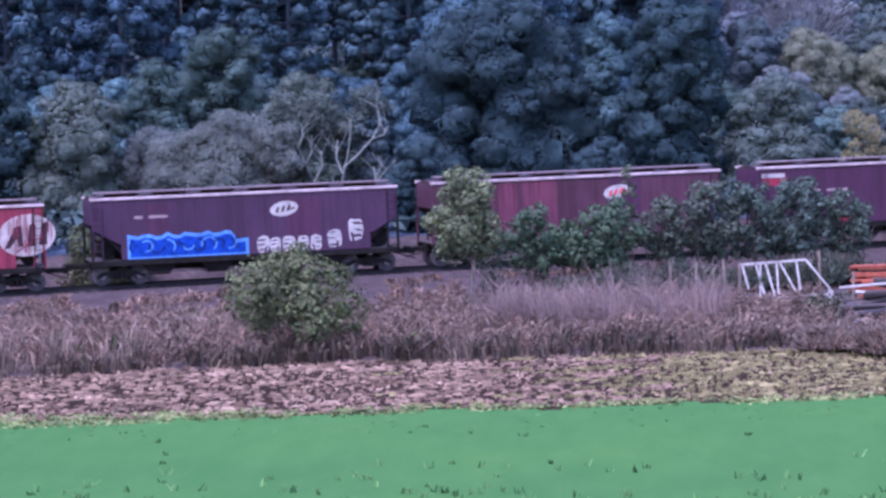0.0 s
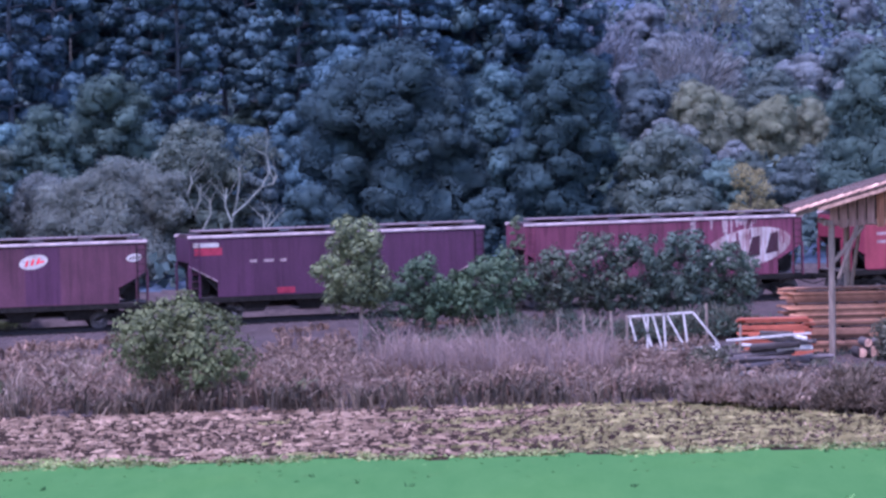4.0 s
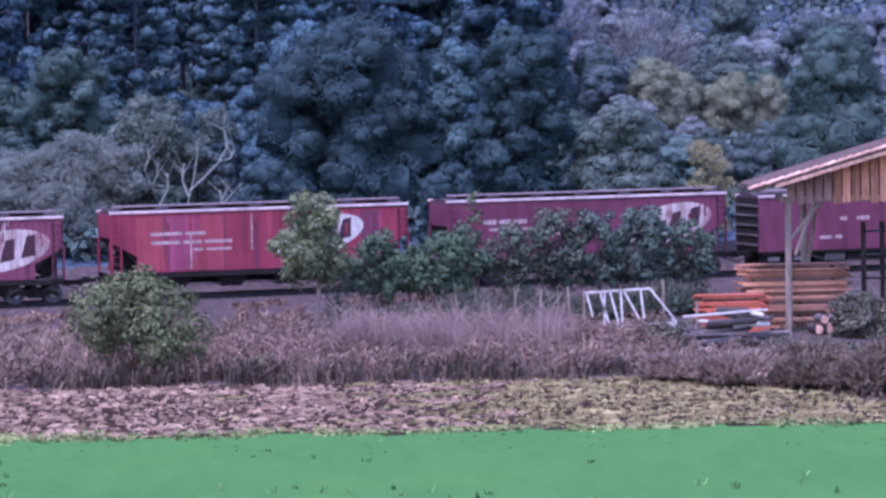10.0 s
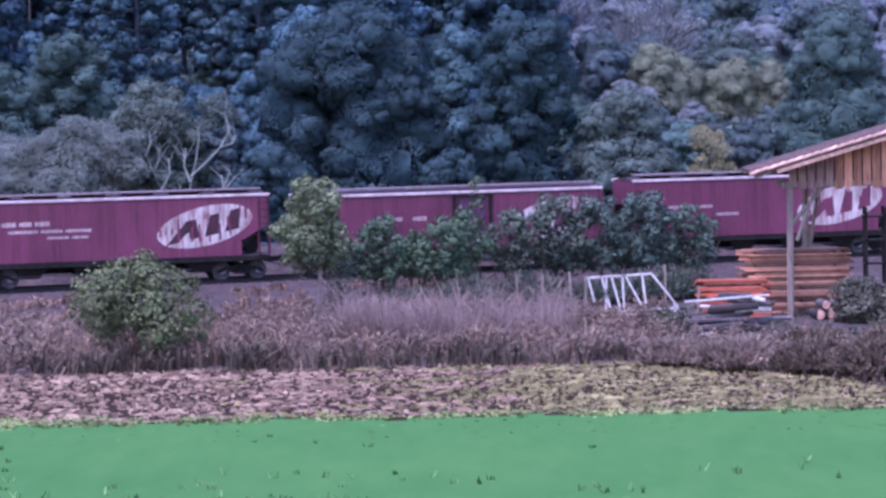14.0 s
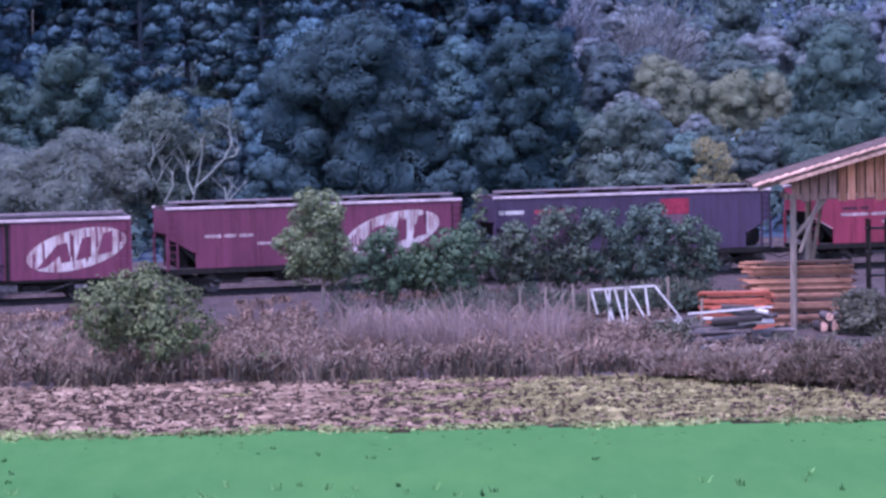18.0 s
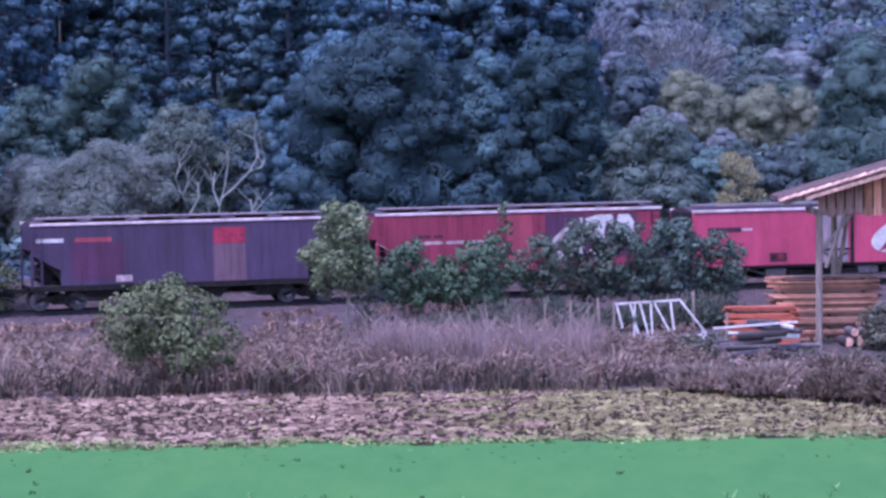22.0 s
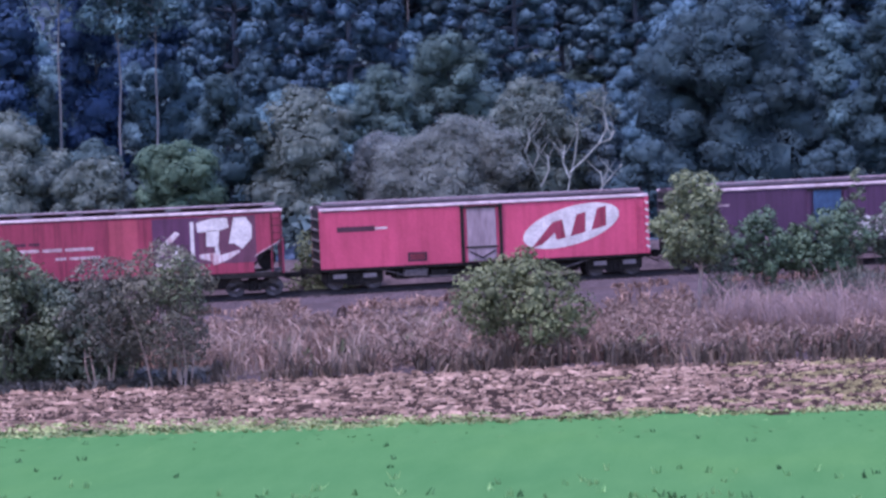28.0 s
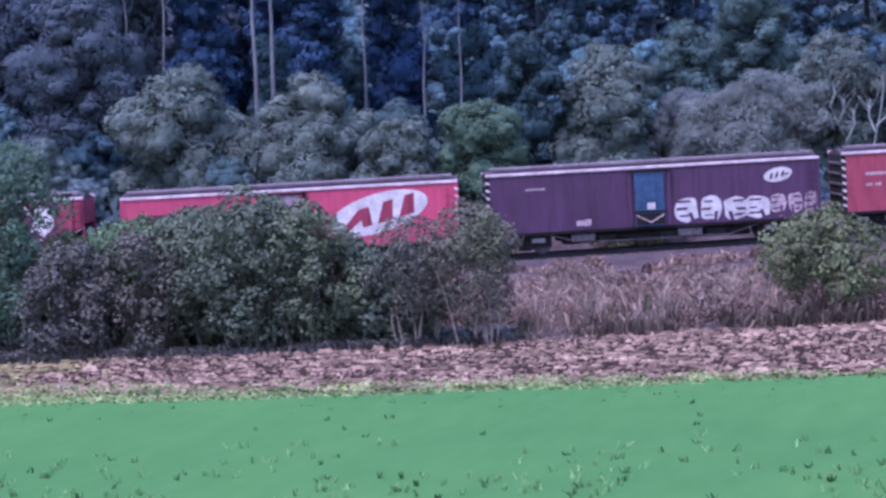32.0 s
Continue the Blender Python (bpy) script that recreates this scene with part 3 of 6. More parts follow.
sleeper = Build().box((0, 0, -0.24), (0.24, 2.7, 0.16), ch=0.02).mesh("sleeper", M_SLEEPER)


def track_pose(s, reach=0.5):
    a, b = on_track(s - reach), on_track(s + reach)
    return pose(*((a + b) / 2), 0, 0, math.degrees(math.atan2(b.y - a.y, b.x - a.x)))


for i in range(150):
    part("sleeper", sleeper, None, track, m=track_pose(-66 + 0.6 * i))

# ---- wagons ----
def ellipse(cx, cz, rx, rz, tilt=0.0, n=28):
    c, s = math.cos(radians(tilt)), math.sin(radians(tilt))
    return [(cx + rx * math.cos(a) * c - rz * math.sin(a) * s, cz + rx * math.cos(a) * s + rz * math.sin(a) * c)
            for a in (2 * math.pi * i / n for i in range(n))]


def bar(cx, cz, w, h, slant=0.0):
    k = slant * h / 2
    return [(cx - w / 2 - k, cz - h / 2), (cx + w / 2 - k, cz - h / 2), (cx + w / 2 + k, cz + h / 2), (cx - w / 2 + k, cz + h / 2)]


SIDE = -1.45
MARK = 0.33  # from the point from which the markings are measured to the wagon's middle


def wheelset_mesh():
    b = Build()
    b.tube((0, -0.95, 0), (0, 0.95, 0), 0.08, n=10)
    for s in (-1, 1):
        y = s * GAUGE / 2
        b.tube((0, y - 0.065, 0), (0, y + 0.065, 0), 0.42, n=24)
        b.tube((0, y - s * 0.10, 0), (0, y - s * 0.06, 0), 0.455, n=24)
        for i in range(6):
            a = i * math.pi / 3
            b.box((0.27 * math.cos(a), y + s * 0.075, 0.27 * math.sin(a)), (0.2, 0.03, 0.07), Matrix.Rotation(-a, 3, "Y"))
    return b.mesh("wheelset", M_WHEEL)


def bogie_mesh(boxed):
    """Side frames, springs and bolster; the boxed kind hides its wheels behind a deep frame."""
    b = Build()
    for s in (-1, 1):
        y = s * 1.02
        if boxed:
            b.plate([(-1.3, 0.3), (-1.3, 0.78), (1.3, 0.78), (1.3, 0.3), (0.5, 0.3), (0.35, 0.16), (-0.35, 0.16), (-0.5, 0.3)], y - 0.07, y + 0.07)
        else:
            b.plate([(-1.15, 0.36), (-0.95, 0.56), (-0.4, 0.66), (0.4, 0.66), (0.95, 0.56), (1.15, 0.36), (0.95, 0.32), (0.65, 0.46), (0.3, 0.28), (-0.3, 0.28), (-0.65, 0.46), (-0.95, 0.32)], y - 0.05, y + 0.05)
        for x in (-0.2, 0, 0.2):
            b.tube((x, y - 0.1, 0.26), (x, y - 0.1, 0.55), 0.075, n=8)
    b.box((0, 0, 0.66), (0.4, 2.2, 0.22), ch=0.02)
    return b.mesh("bogie", M_STEEL_DARK)


WHEELSET, BOGIE, BOXED_BOGIE = wheelset_mesh(), bogie_mesh(False), bogie_mesh(True)
HUB = Build().tube((0, -1.06, 0), (0, 1.06, 0), 0.15, 0.15, n=14).mesh("axle_box", M_HUB)
PAD = Build().box((0, -1.11, 0), (0.62, 0.06, 0.2), ch=0.02).mesh("axle_box", M_HUB)


def running_gear(wagon, at=6.1, boxed=False):
    for x in (-at, at):
        bog = part("bogie", BOXED_BOGIE if boxed else BOGIE, None, wagon, m=pose(x, 0, 0))
        for a in (-0.87, 0.87):
            part("wheelset", WHEELSET, None, bog, m=pose(a, 0, 0.42))
            part("axle_box", PAD if boxed else HUB, None, bog, m=pose(a * (0.8 if boxed else 1), 0, 0.6 if boxed else 0.42))


def ladder(wagon, x, z0, z1, mat=None, w=0.4):
    b = Build()
    for s in (-1, 1):
        b.tube((x + s * w / 2, SIDE - 0.06, z0), (x + s * w / 2, SIDE - 0.06, z1), 0.02, n=5)
    n = int((z1 - z0) / 0.33)
    for i in range(n):
        z = z0 + 0.15 + i * 0.33
        b.tube((x - w / 2, SIDE - 0.06, z), (x + w / 2, SIDE - 0.06, z), 0.016, n=5)
    part("ladder", b, mat or M_STEEL_DARK, wagon)


def coupler(wagon, half, reach):
    for s in (-1, 1):
        b = Build().box((s * (half + reach / 2), 0, 0.86), (reach, 0.22, 0.24), ch=0.03)
        b.box((s * (half + reach - 0.1), 0.05 * s, 0.86), (0.3, 0.36, 0.32), ch=0.05)
        b.tube((s * half, -0.5, 0.8), (s * (half + reach), -0.25, 0.5), 0.03)
        part("coupler", b, M_STEEL_DARK, wagon)


def logo(wagon, x, z, rx, rz, tilt, style, mat_mark=None, streaked=False, paint=None, seed=0):
    """A white oval with plain dark marks in it, on the side sheet; paint worn through it shows in upright strips."""
    x += MARK
    y = SIDE - 0.012
    ov = part("logo_oval", Build().plate(ellipse(x, z, rx, rz, tilt), y, SIDE + 0.01), M_WHITE if rx < 1 or style == "bold" and not streaked else M_LOGO, wagon, "white oval marking")
    b = Build()
    t = math.tan(radians(tilt))

    def mk(*pts):
        b.plate([(x + u * rx, z + u * rx * t + v * rz) for u, v in pts], y - 0.008, y + 0.004)

    if style == "small":
        for u in (-0.55, -0.15, 0.25):
            mk((u - 0.08, -0.4), (u + 0.12, -0.4), (u + 0.22, 0.4), (u + 0.08, 0.4))
        mk((0.45, -0.3), (0.75, -0.3), (0.75, -0.05), (0.45, -0.05))
    else:
        mk((-0.8, -0.52), (-0.6, -0.52), (-0.34, -0.1), (-0.3, -0.5), (-0.12, -0.52), (-0.18, 0.48), (-0.38, 0.48))
        for u in (0.02, 0.44):
            mk((u - 0.04, -0.54), (u + 0.26, -0.54), (u + 0.27, 0.5), (u + 0.09, 0.5))
    part("emblem", b, mat_mark or M_DARKMARK, ov)
    if paint:
        rng = random.Random(seed)
        for i in range(14 if style == "worn" else 7):
            u = rng.uniform(-0.92, 0.9)
            top, w = math.sqrt(1 - u * u) * 0.96, rng.uniform(0.008, 0.032)
            v0 = rng.uniform(-1, 0.5) * top
            v1 = min(v0 + rng.uniform(0.3, 1.3), top)
            q = [(u - w, max(v0, -top)), (u + w, max(v0, -top) + 0.05), (u + w * 0.5, v1), (u - w, v1)]
            part("worn_strip", Build().plate([(x + a * rx, z + a * rx * t + c * rz) for a, c in q], y - 0.012, y + 0.002), paint, ov, "worn strip showing the wagon's paint")
    return ov


def broken_logo(wagon, x, z):
    """What is left of a white oval after several of its sheets were repainted: ragged flakes."""
    x += MARK
    flakes = [((-2.5, -0.5), (-2.1, 0.2), (-1.5, 0.7), (-1.3, 0.6), (-1.8, 0.05), (-2.1, -0.4)), ((-1.75, -0.4), (-1.4, 0.1), (-1.1, -0.6), (-1.3, -0.7)), ((-2.5, -0.7), (-1.9, -0.45), (-1.3, -0.7), (-1.7, -1.15), (-2.3, -0.95)),
              ((-0.83, 1.1), (-0.66, 1.1), (-0.66, -0.85), (-0.83, -0.95)), ((-0.55, 1.05), (0.15, 1.22), (0.85, 1.22), (0.93, 0.8), (0.5, 0.65), (-0.5, 0.6)), ((-0.1, 0.7), (0.5, 0.7), (0.42, -0.05), (-0.12, -0.05)),
              ((1.15, 1.22), (1.7, 1.22), (1.97, 0.85), (1.95, 0.25), (1.5, -0.22), (1.15, 0.05), (0.9, 0.05), (1.0, 0.5)), ((0.25, -0.06), (0.42, -0.06), (0.5, -0.42), (0.3, -0.42)),
              ((-0.47, -0.4), (0.2, -0.34), (0.55, -0.45), (1.35, -0.25), (1.4, -0.35), (0.9, -0.66), (0.2, -0.92), (0.05, -0.7), (-0.45, -0.58))]
    for i, f in enumerate(flakes):
        part("logo_flake", Build().plate([(x + a, z + b) for a, b in f], SIDE - 0.012, SIDE + 0.01), M_LOGO if i in (0, 2, 8) else M_WHITE, wagon, "flake of a white oval marking")


def legend(wagon, x, z, widths, h, gap=0.12, mat=None, label="illegible white lettering"):
    """A line of small marks, words too worn to read, each word a part."""
    x += MARK
    for w in widths:
        b = Build()
        k = max(1, int(w / (h * 0.9)))
        for i in range(k):
            b.plate(bar(x + (i + 0.5) * w / k, z, w / k * 0.9, h * (1 if i % 3 else 0.8), 0.1), SIDE - 0.008, SIDE + 0.004)
        b.plate(bar(x + w / 2, z - h * 0.1, w * 0.96, h * 0.3), SIDE - 0.007, SIDE + 0.004)
        part("lettering", b, mat or M_LETTER, wagon, label)
        x += w + gap


def blob(rng, cx, cz, w, h, n=14, rough=0.22):
    return [(cx + w / 2 * math.copysign(abs(math.cos(a)) ** 0.6, math.cos(a)) * (1 + rng.uniform(-rough, rough)),
             cz + h / 2 * math.copysign(abs(math.sin(a)) ** 0.6, math.sin(a)) * (1 + rng.uniform(-rough, rough)))
            for a in (2 * math.pi * i / n for i in range(n))]


def graffiti(wagon, x0, x1, z0, z1, count, mat, hole, seed, label):
    """Sprayed block shapes in a row: each a ragged body with slits and a notch in the wagon's colour."""
    x0, x1 = x0 + MARK, x1 + MARK
    rng = random.Random(seed)
    step = (x1 - x0) / count
    for i in range(count):
        cx, h = x0 + (i + 0.5) * step + rng.uniform(-0.06, 0.06) * step, (z1 - z0) * rng.uniform(0.8, 1.0)
        cz, w = z0 + h / 2, step * rng.uniform(0.8, 1.02)
        y = SIDE - 0.006 - 0.0015 * (i % 3)
        g = part("graffiti_shape", Build().plate(blob(rng, cx, cz, w, h, 12, 0.14), y, SIDE + 0.004), mat, wagon, label)
        side = rng.choice((-1, 1))
        for j in range(3):
            zz = cz + (j - 1) * h * 0.3 + rng.uniform(-0.05, 0.05) * h
            q = bar(cx + side * (0.12 + 0.1 * (j % 2)) * w, zz, w * rng.uniform(0.3, 0.62), h * rng.uniform(0.05, 0.13), rng.uniform(-2.5, 2.5))
            part("slit", Build().plate(q, y - 0.007, SIDE), hole, g)
        part("slit", Build().plate(bar(cx - side * w * 0.2, cz - h * 0.32, w * 0.16, h * 0.4, rng.uniform(-0.4, 0.4)), y - 0.009, SIDE), hole, g)


def blue_graffiti(wagon, x0, x1, z0, z1):
    """One long blue piece with a light outline and curling light and dark strokes."""
    x0, x1 = x0 + MARK, x1 + MARK
    rng = random.Random(3)
    n = 22
    top = [z1 - 0.12 * abs(math.sin(i * 0.9)) - (0.35 if i > 18 else 0) + rng.uniform(-0.04, 0.04) for i in range(n)]
    xs = [x0 + (x1 - x0) * i / (n - 1) for i in range(n)]
    y = SIDE - 0.006
    body = part("graffiti_piece", Build().plate([(x, z0) for x in (x0, x1)] + [(x, z) for x, z in reversed(list(zip(xs, top)))], y, SIDE + 0.004), M_BLUE_LIGHT, wagon, "blue graffiti with a light blue outline")
    part("fill", Build().plate([(x0 + 0.13, z0 + 0.08), (x1 - 0.15, z0 + 0.08)] + [(min(max(x, x0 + 0.13), x1 - 0.15), z - 0.16) for x, z in reversed(list(zip(xs, top)))], y - 0.006, SIDE), M_BLUE, body, "deep blue fill")
    for i in range(11):
        cx, cz, r = x0 + 0.4 + i * (x1 - x0 - 0.8) / 10, (z0 + z1) / 2 - 0.05 + rng.uniform(-0.06, 0.06), rng.uniform(0.22, 0.36)
        a0, a1 = rng.uniform(0, 6.28), rng.uniform(2.2, 4.4)
        b, k = Build(), 9
        for j in range(k):
            u, v = a0 + a1 * j / k, a0 + a1 * (j + 1) / k
            b.plate([(cx + r * 1.1 * math.cos(u), cz + r * math.sin(u)), (cx + r * 1.1 * math.cos(v), cz + r * math.sin(v)),
                     (cx + (r - 0.075) * 1.1 * math.cos(v), cz + (r - 0.075) * math.sin(v)), (cx + (r - 0.075) * 1.1 * math.cos(u), cz + (r - 0.075) * math.sin(u))], y - 0.011, SIDE)
        part("curl", b, M_BLUE_LIGHT if i % 2 else M_NAVY, body)


def hopper(k, paint, label):
    """A covered hopper wagon with sloping ends."""
    w = thing("hopper_wagon", label, "freight wagon", "wagons of the freight train")
    h = 7.17
    top = 3.88
    for s, y0, y1 in ((-1, SIDE, SIDE + 0.06), (1, -SIDE - 0.06, -SIDE)):
        part("side_sheet", Build().plate([(-h + 0.05, top), (-h + 0.05, 2.62), (-5.8, 1.88), (-5.8, 1.14), (5.8, 1.14), (5.8, 1.88), (h - 0.05, 2.62), (h - 0.05, top)], y0, y1), paint, w)
    seam = Build().box((0, SIDE + 0.003, 2.5), (0.05, 0.012, 2.65)).mesh("side_seam", paint)
    for i in range(9):
        part("side_seam", seam, None, w, m=pose(-5.6 + i * 1.4, 0, 0))
    for s in (-1, 1):
        b = Build().plate([(s * (h - 0.1), 2.72), (s * 5.5, 1.1), (s * 5.2, 1.1), (s * (h - 0.1), 2.98)], SIDE + 0.08, -SIDE - 0.08)
        part("slope_sheet", b, M_STEEL_DARK, w)
        part("end_sheet", Build().box((s * (h - 0.1), 0, 3.3), (0.06, 2.8, 1.1)), paint, w)
        fm = M_STEEL_DARK if k == 1 else paint
        for y in (SIDE + 0.05, -SIDE - 0.05):
            part("end_post", Build().box((s * (h - 0.05), y, 1.85), (0.11, 0.11, 1.6), ch=0.01), fm, w)
            part("end_strut", Build().box((s * 6.64, y, 1.72), (0.09, 0.08, 1.25)), fm, w)
        part("slope_edge", Build().box((s * 6.48, SIDE - 0.01, 2.235), (1.5, 0.05, 0.045), Matrix.Rotation(-s * 0.506, 3, "Y")), M_LETTER if k in (3, 10) else paint, w)
        part("end_platform", Build().box((s * 6.5, 0, 1.12), (1.3, 2.7, 0.06)), M_BOGIE, w)
    part("sill", Build().box((0, SIDE + 0.1, 1.0), (2 * h, 0.18, 0.26), ch=0.02).box((0, -SIDE - 0.1, 1.0), (2 * h, 0.18, 0.26), ch=0.02)
         .box((0, 0, 0.95), (2 * h, 0.5, 0.3)), M_STEEL_DARK, w)
    part("roof_edge", Build().box((0, SIDE + 0.02, top + 0.05), (2 * h, 0.12, 0.13), ch=0.02).box((0, -SIDE - 0.02, top + 0.05), (2 * h, 0.12, 0.13), ch=0.02), M_EDGE, w, "pale worn top edge")
    part("roof", Build().slab([(SIDE, 3.9), (-0.7, 4.02), (0, 4.06), (0.7, 4.02), (-SIDE, 3.9), (-SIDE, 3.8), (SIDE, 3.8)], -h + 0.1, h - 0.1), M_ROOFMETAL, w)
    for i in range(6):
        part("roof_hatch", Build().box((-5.6 + i * 2.24, -0.15, 4.12), (1.5, 0.9, 0.14), ch=0.03), M_ROOFMETAL, w)
    part("running_board", Build().box((0, -0.75, 4.2), (2 * h - 0.6, 0.5, 0.07)), M_GREYDOOR, w, "pale dusty running board")
    for i in range(4):
        x = -4.0 + i * 2.66
        b = Build()
        for y in (-0.75, 0.75):
            vs = [(x - 1.0, y - 0.6, 1.12), (x + 1.0, y - 0.6, 1.12), (x + 1.0, y + 0.6, 1.12), (x - 1.0, y + 0.6, 1.12),
                  (x - 0.4, y - 0.35, 0.42), (x + 0.4, y - 0.35, 0.42), (x + 0.4, y + 0.35, 0.42), (x - 0.4, y + 0.35, 0.42)]
            b.add(vs, [(3, 2, 1, 0), (4, 5, 6, 7), (0, 1, 5, 4), (1, 2, 6, 5), (2, 3, 7, 6), (3, 0, 4, 7)])
        b.box((x, 0, 0.42), (0.95, 1.9, 0.08))
        part("discharge_chute", b, M_STEEL_DARK, w)
    part("centre_sill", Build().box((0, 0, 0.78), (9.6, 0.5, 0.5), ch=0.03), M_STEEL_DARK, w)
    part("brake_rod", Build().tube((-4.9, SIDE + 0.35, 0.5), (4.9, SIDE + 0.35, 0.56), 0.035), M_BOGIE, w)
    for s in (-1, 1):
        part("brake_tank", Build().tube((s * 6.4, -0.9, 1.55), (s * 6.4, 0.9, 1.55), 0.36, n=12).box((s * 6.45, 0, 1.75), (0.75, 1.5, 0.5), ch=0.03), M_STEEL_DARK, w)
    ladder(w, -h + 0.32, 1.1, 3.8, paint)
    ladder(w, h - 0.32, 1.1, 3.8, M_STEEL_DARK)
    coupler(w, h, 1.0)
    running_gear(w, 5.8)
    return w


def boxcar(k, paint, door_paint, label, h=7.65, door=-0.2):
    """A box wagon with a sliding door in the middle of each side."""
    w = thing("box_wagon", label, "freight wagon", "wagons of the freight train")
    top = 3.62
    for s, y0, y1 in ((-1, SIDE, SIDE + 0.06), (1, -SIDE - 0.06, -SIDE)):
        part("side_sheet", Build().plate([(-h, top), (-h, 0.98), (h, 0.98), (h, top)], y0, y1), paint, w)
    for s in (-1, 1):
        # wall and ribs coloured dark in place of the shadow between wagons
        part("end_wall", Build().box((s * (h - 0.04), 0, 2.3), (0.08, 2.78, 2.64)), M_STEEL_DARK, w, "end wall darkened for the shadow between wagons")
        for i in range(5):
            part("end_rib", Build().box((s * (h + 0.02), 0, 1.3 + i * 0.48), (0.07, 2.6, 0.12), ch=0.02), M_BOGIE, w)
        part("corner_post", Build().box((s * (h - 0.07), SIDE - 0.015, 2.3), (0.16, 0.04, 2.64)), M_STEEL_DARK if k > 11 and s < 0 else paint, w)
        for i in range(7 if (k, s) in ((11, 1), (12, -1), (13, -1), (13, 1)) else 0):
            part("hazard_stripe", Build().box((s * (h - 0.07), SIDE - 0.03, 1.3 + i * 0.34), (0.19, 0.02, 0.1), Matrix.Rotation(0.5, 3, "Y")), M_WHITE, w, "white stripe on the corner")
    part("roof_edge", Build().box((0, SIDE + 0.01, top + 0.06), (2 * h, 0.12, 0.14), ch=0.02).box((0, -SIDE - 0.01, top + 0.06), (2 * h, 0.12, 0.14), ch=0.02), M_EDGE, w, "pale worn roof edge")
    part("roof", Build().slab([(SIDE, 3.66), (-0.7, 3.8), (0, 3.85), (0.7, 3.8), (-SIDE, 3.66), (-SIDE, 3.56), (SIDE, 3.56)], -h + 0.02, h - 0.02), M_ROOFMETAL, w)
    part("running_board", Build().box((0, -0.75, 3.96), (2 * h - 0.5, 0.5, 0.07)), M_GREYDOOR, w, "pale dusty running board")
    x0, x1 = door - 0.9, door + 0.9
    d = part("sliding_door", Build().box(((x0 + x1) / 2, SIDE - 0.05, 2.25), (x1 - x0 - 0.45, 0.06, 2.5), ch=0.012), door_paint, w, "sliding door of another colour")
    for x in (x0, x1):
        part("door_post", Build().box((x, SIDE - 0.05, 2.3), (0.16, 0.08, 2.62), ch=0.01), paint if k == 12 else M_STEEL_DARK, d)
    part("door_base", Build().box(((x0 + x1) / 2, SIDE - 0.088, 1.32), (x1 - x0 - 0.5, 0.02, 0.5)), M_STEEL_DARK if k == 12 else door_paint, d)
    part("door_rib", Build().box(((x0 + x1) / 2, SIDE - 0.1, 1.66), (x1 - x0 - 0.3, 0.05, 0.08)), M_STEEL_DARK, d)
    part("door_track", Build().box(((x0 + x1) / 2, SIDE - 0.1, 3.5), (x1 - x0 + 0.2, 0.05, 0.1)), M_STEEL_DARK, d)
    for sx in (-1, 1):
        part("door_brace", Build().box(((x0 + x1) / 2 + sx * 0.3, SIDE - 0.115, 1.32), (0.75, 0.03, 0.06), Matrix.Rotation(-sx * 0.5, 3, "Y")), M_LETTER if k == 12 else M_STEEL_DARK, d)
    part("sill", Build().box((0, SIDE + 0.12, 0.92), (2 * h, 0.2, 0.16), ch=0.02).box((0, -SIDE - 0.12, 0.92), (2 * h, 0.2, 0.16), ch=0.02).box((0, 0, 0.85), (2 * h, 0.5, 0.3)), M_STEEL_DARK, w)
    for x, n in ((-2.2, 3), (0.6, 4), (2.8, 2)):
        b = Build().box((x, SIDE + 0.45, 0.55), (0.8, 0.5, 0.34), ch=0.03)
        b.tube((x + 0.5, SIDE + 0.5, 0.55), (x + 1.5, SIDE + 0.5, 0.55), 0.13, n=10)
        b.tube((x - 0.6, SIDE + 0.3, 0.75), (x + 2.0, SIDE + 0.3, 0.42), 0.03)
        part("brake_gear", b, M_STEEL_DARK, w)
    part("centre_sill", Build().box((0, 0, 0.7), (9.0, 0.6, 0.44), ch=0.03), M_STEEL_DARK, w)
    # dark block added to fill the shaded space between the bogies
    part("brake_cylinder_housing", Build().box((0.1, -0.2, 0.58), (8.6, 1.6, 0.5), ch=0.04), M_STEEL_DARK, w)
    part("truss_rod", Build().tube((-5.0, SIDE + 0.2, 0.86), (-3.4, SIDE + 0.2, 0.4), 0.04).tube((-3.4, SIDE + 0.2, 0.4), (3.4, SIDE + 0.2, 0.4), 0.04).tube((3.4, SIDE + 0.2, 0.4), (5.0, SIDE + 0.2, 0.86), 0.04), M_BOGIE, w)
    for x in (-3.3, 1.6):
        part("tool_box", Build().box((x, SIDE + 0.35, 0.62), (1.1, 0.5, 0.34), ch=0.03), M_BOGIE, w)
    ladder(w, h - 0.4, 1.0, 3.5, paint)
    coupler(w, h, 0.72)
    running_gear(w, h - 1.6, True)
    return w


P_PURPLE = wagon_paint("purple_brown_paint", (0.056, 0.023, 0.052))
P_BROWN = wagon_paint("brown_oxide_paint", (0.080, 0.027, 0.046), fade=0.4)
P_PLUM = wagon_paint("plum_paint", (0.066, 0.021, 0.050))
P_RUST = wagon_paint("streaked_dull_red_paint", (0.145, 0.036, 0.066), rust=0.6)
P_RED = wagon_paint("dull_red_paint", (0.200, 0.026, 0.050), rust=0.45)
P_DARKRED = wagon_paint("dark_red_paint", (0.118, 0.027, 0.055))
P_BLUEGREY = wagon_paint("blue_purple_paint", (0.050, 0.029, 0.058))
P_FRESH = wagon_paint("bright_red_paint", (0.36, 0.046, 0.090), rust=0.2, fade=0.18)
P_ROSE = wagon_paint("rose_red_paint", (0.23, 0.045, 0.095), rust=0.3)
P_MAUVE = wagon_paint("faded_mauve_paint", (0.105, 0.055, 0.075))
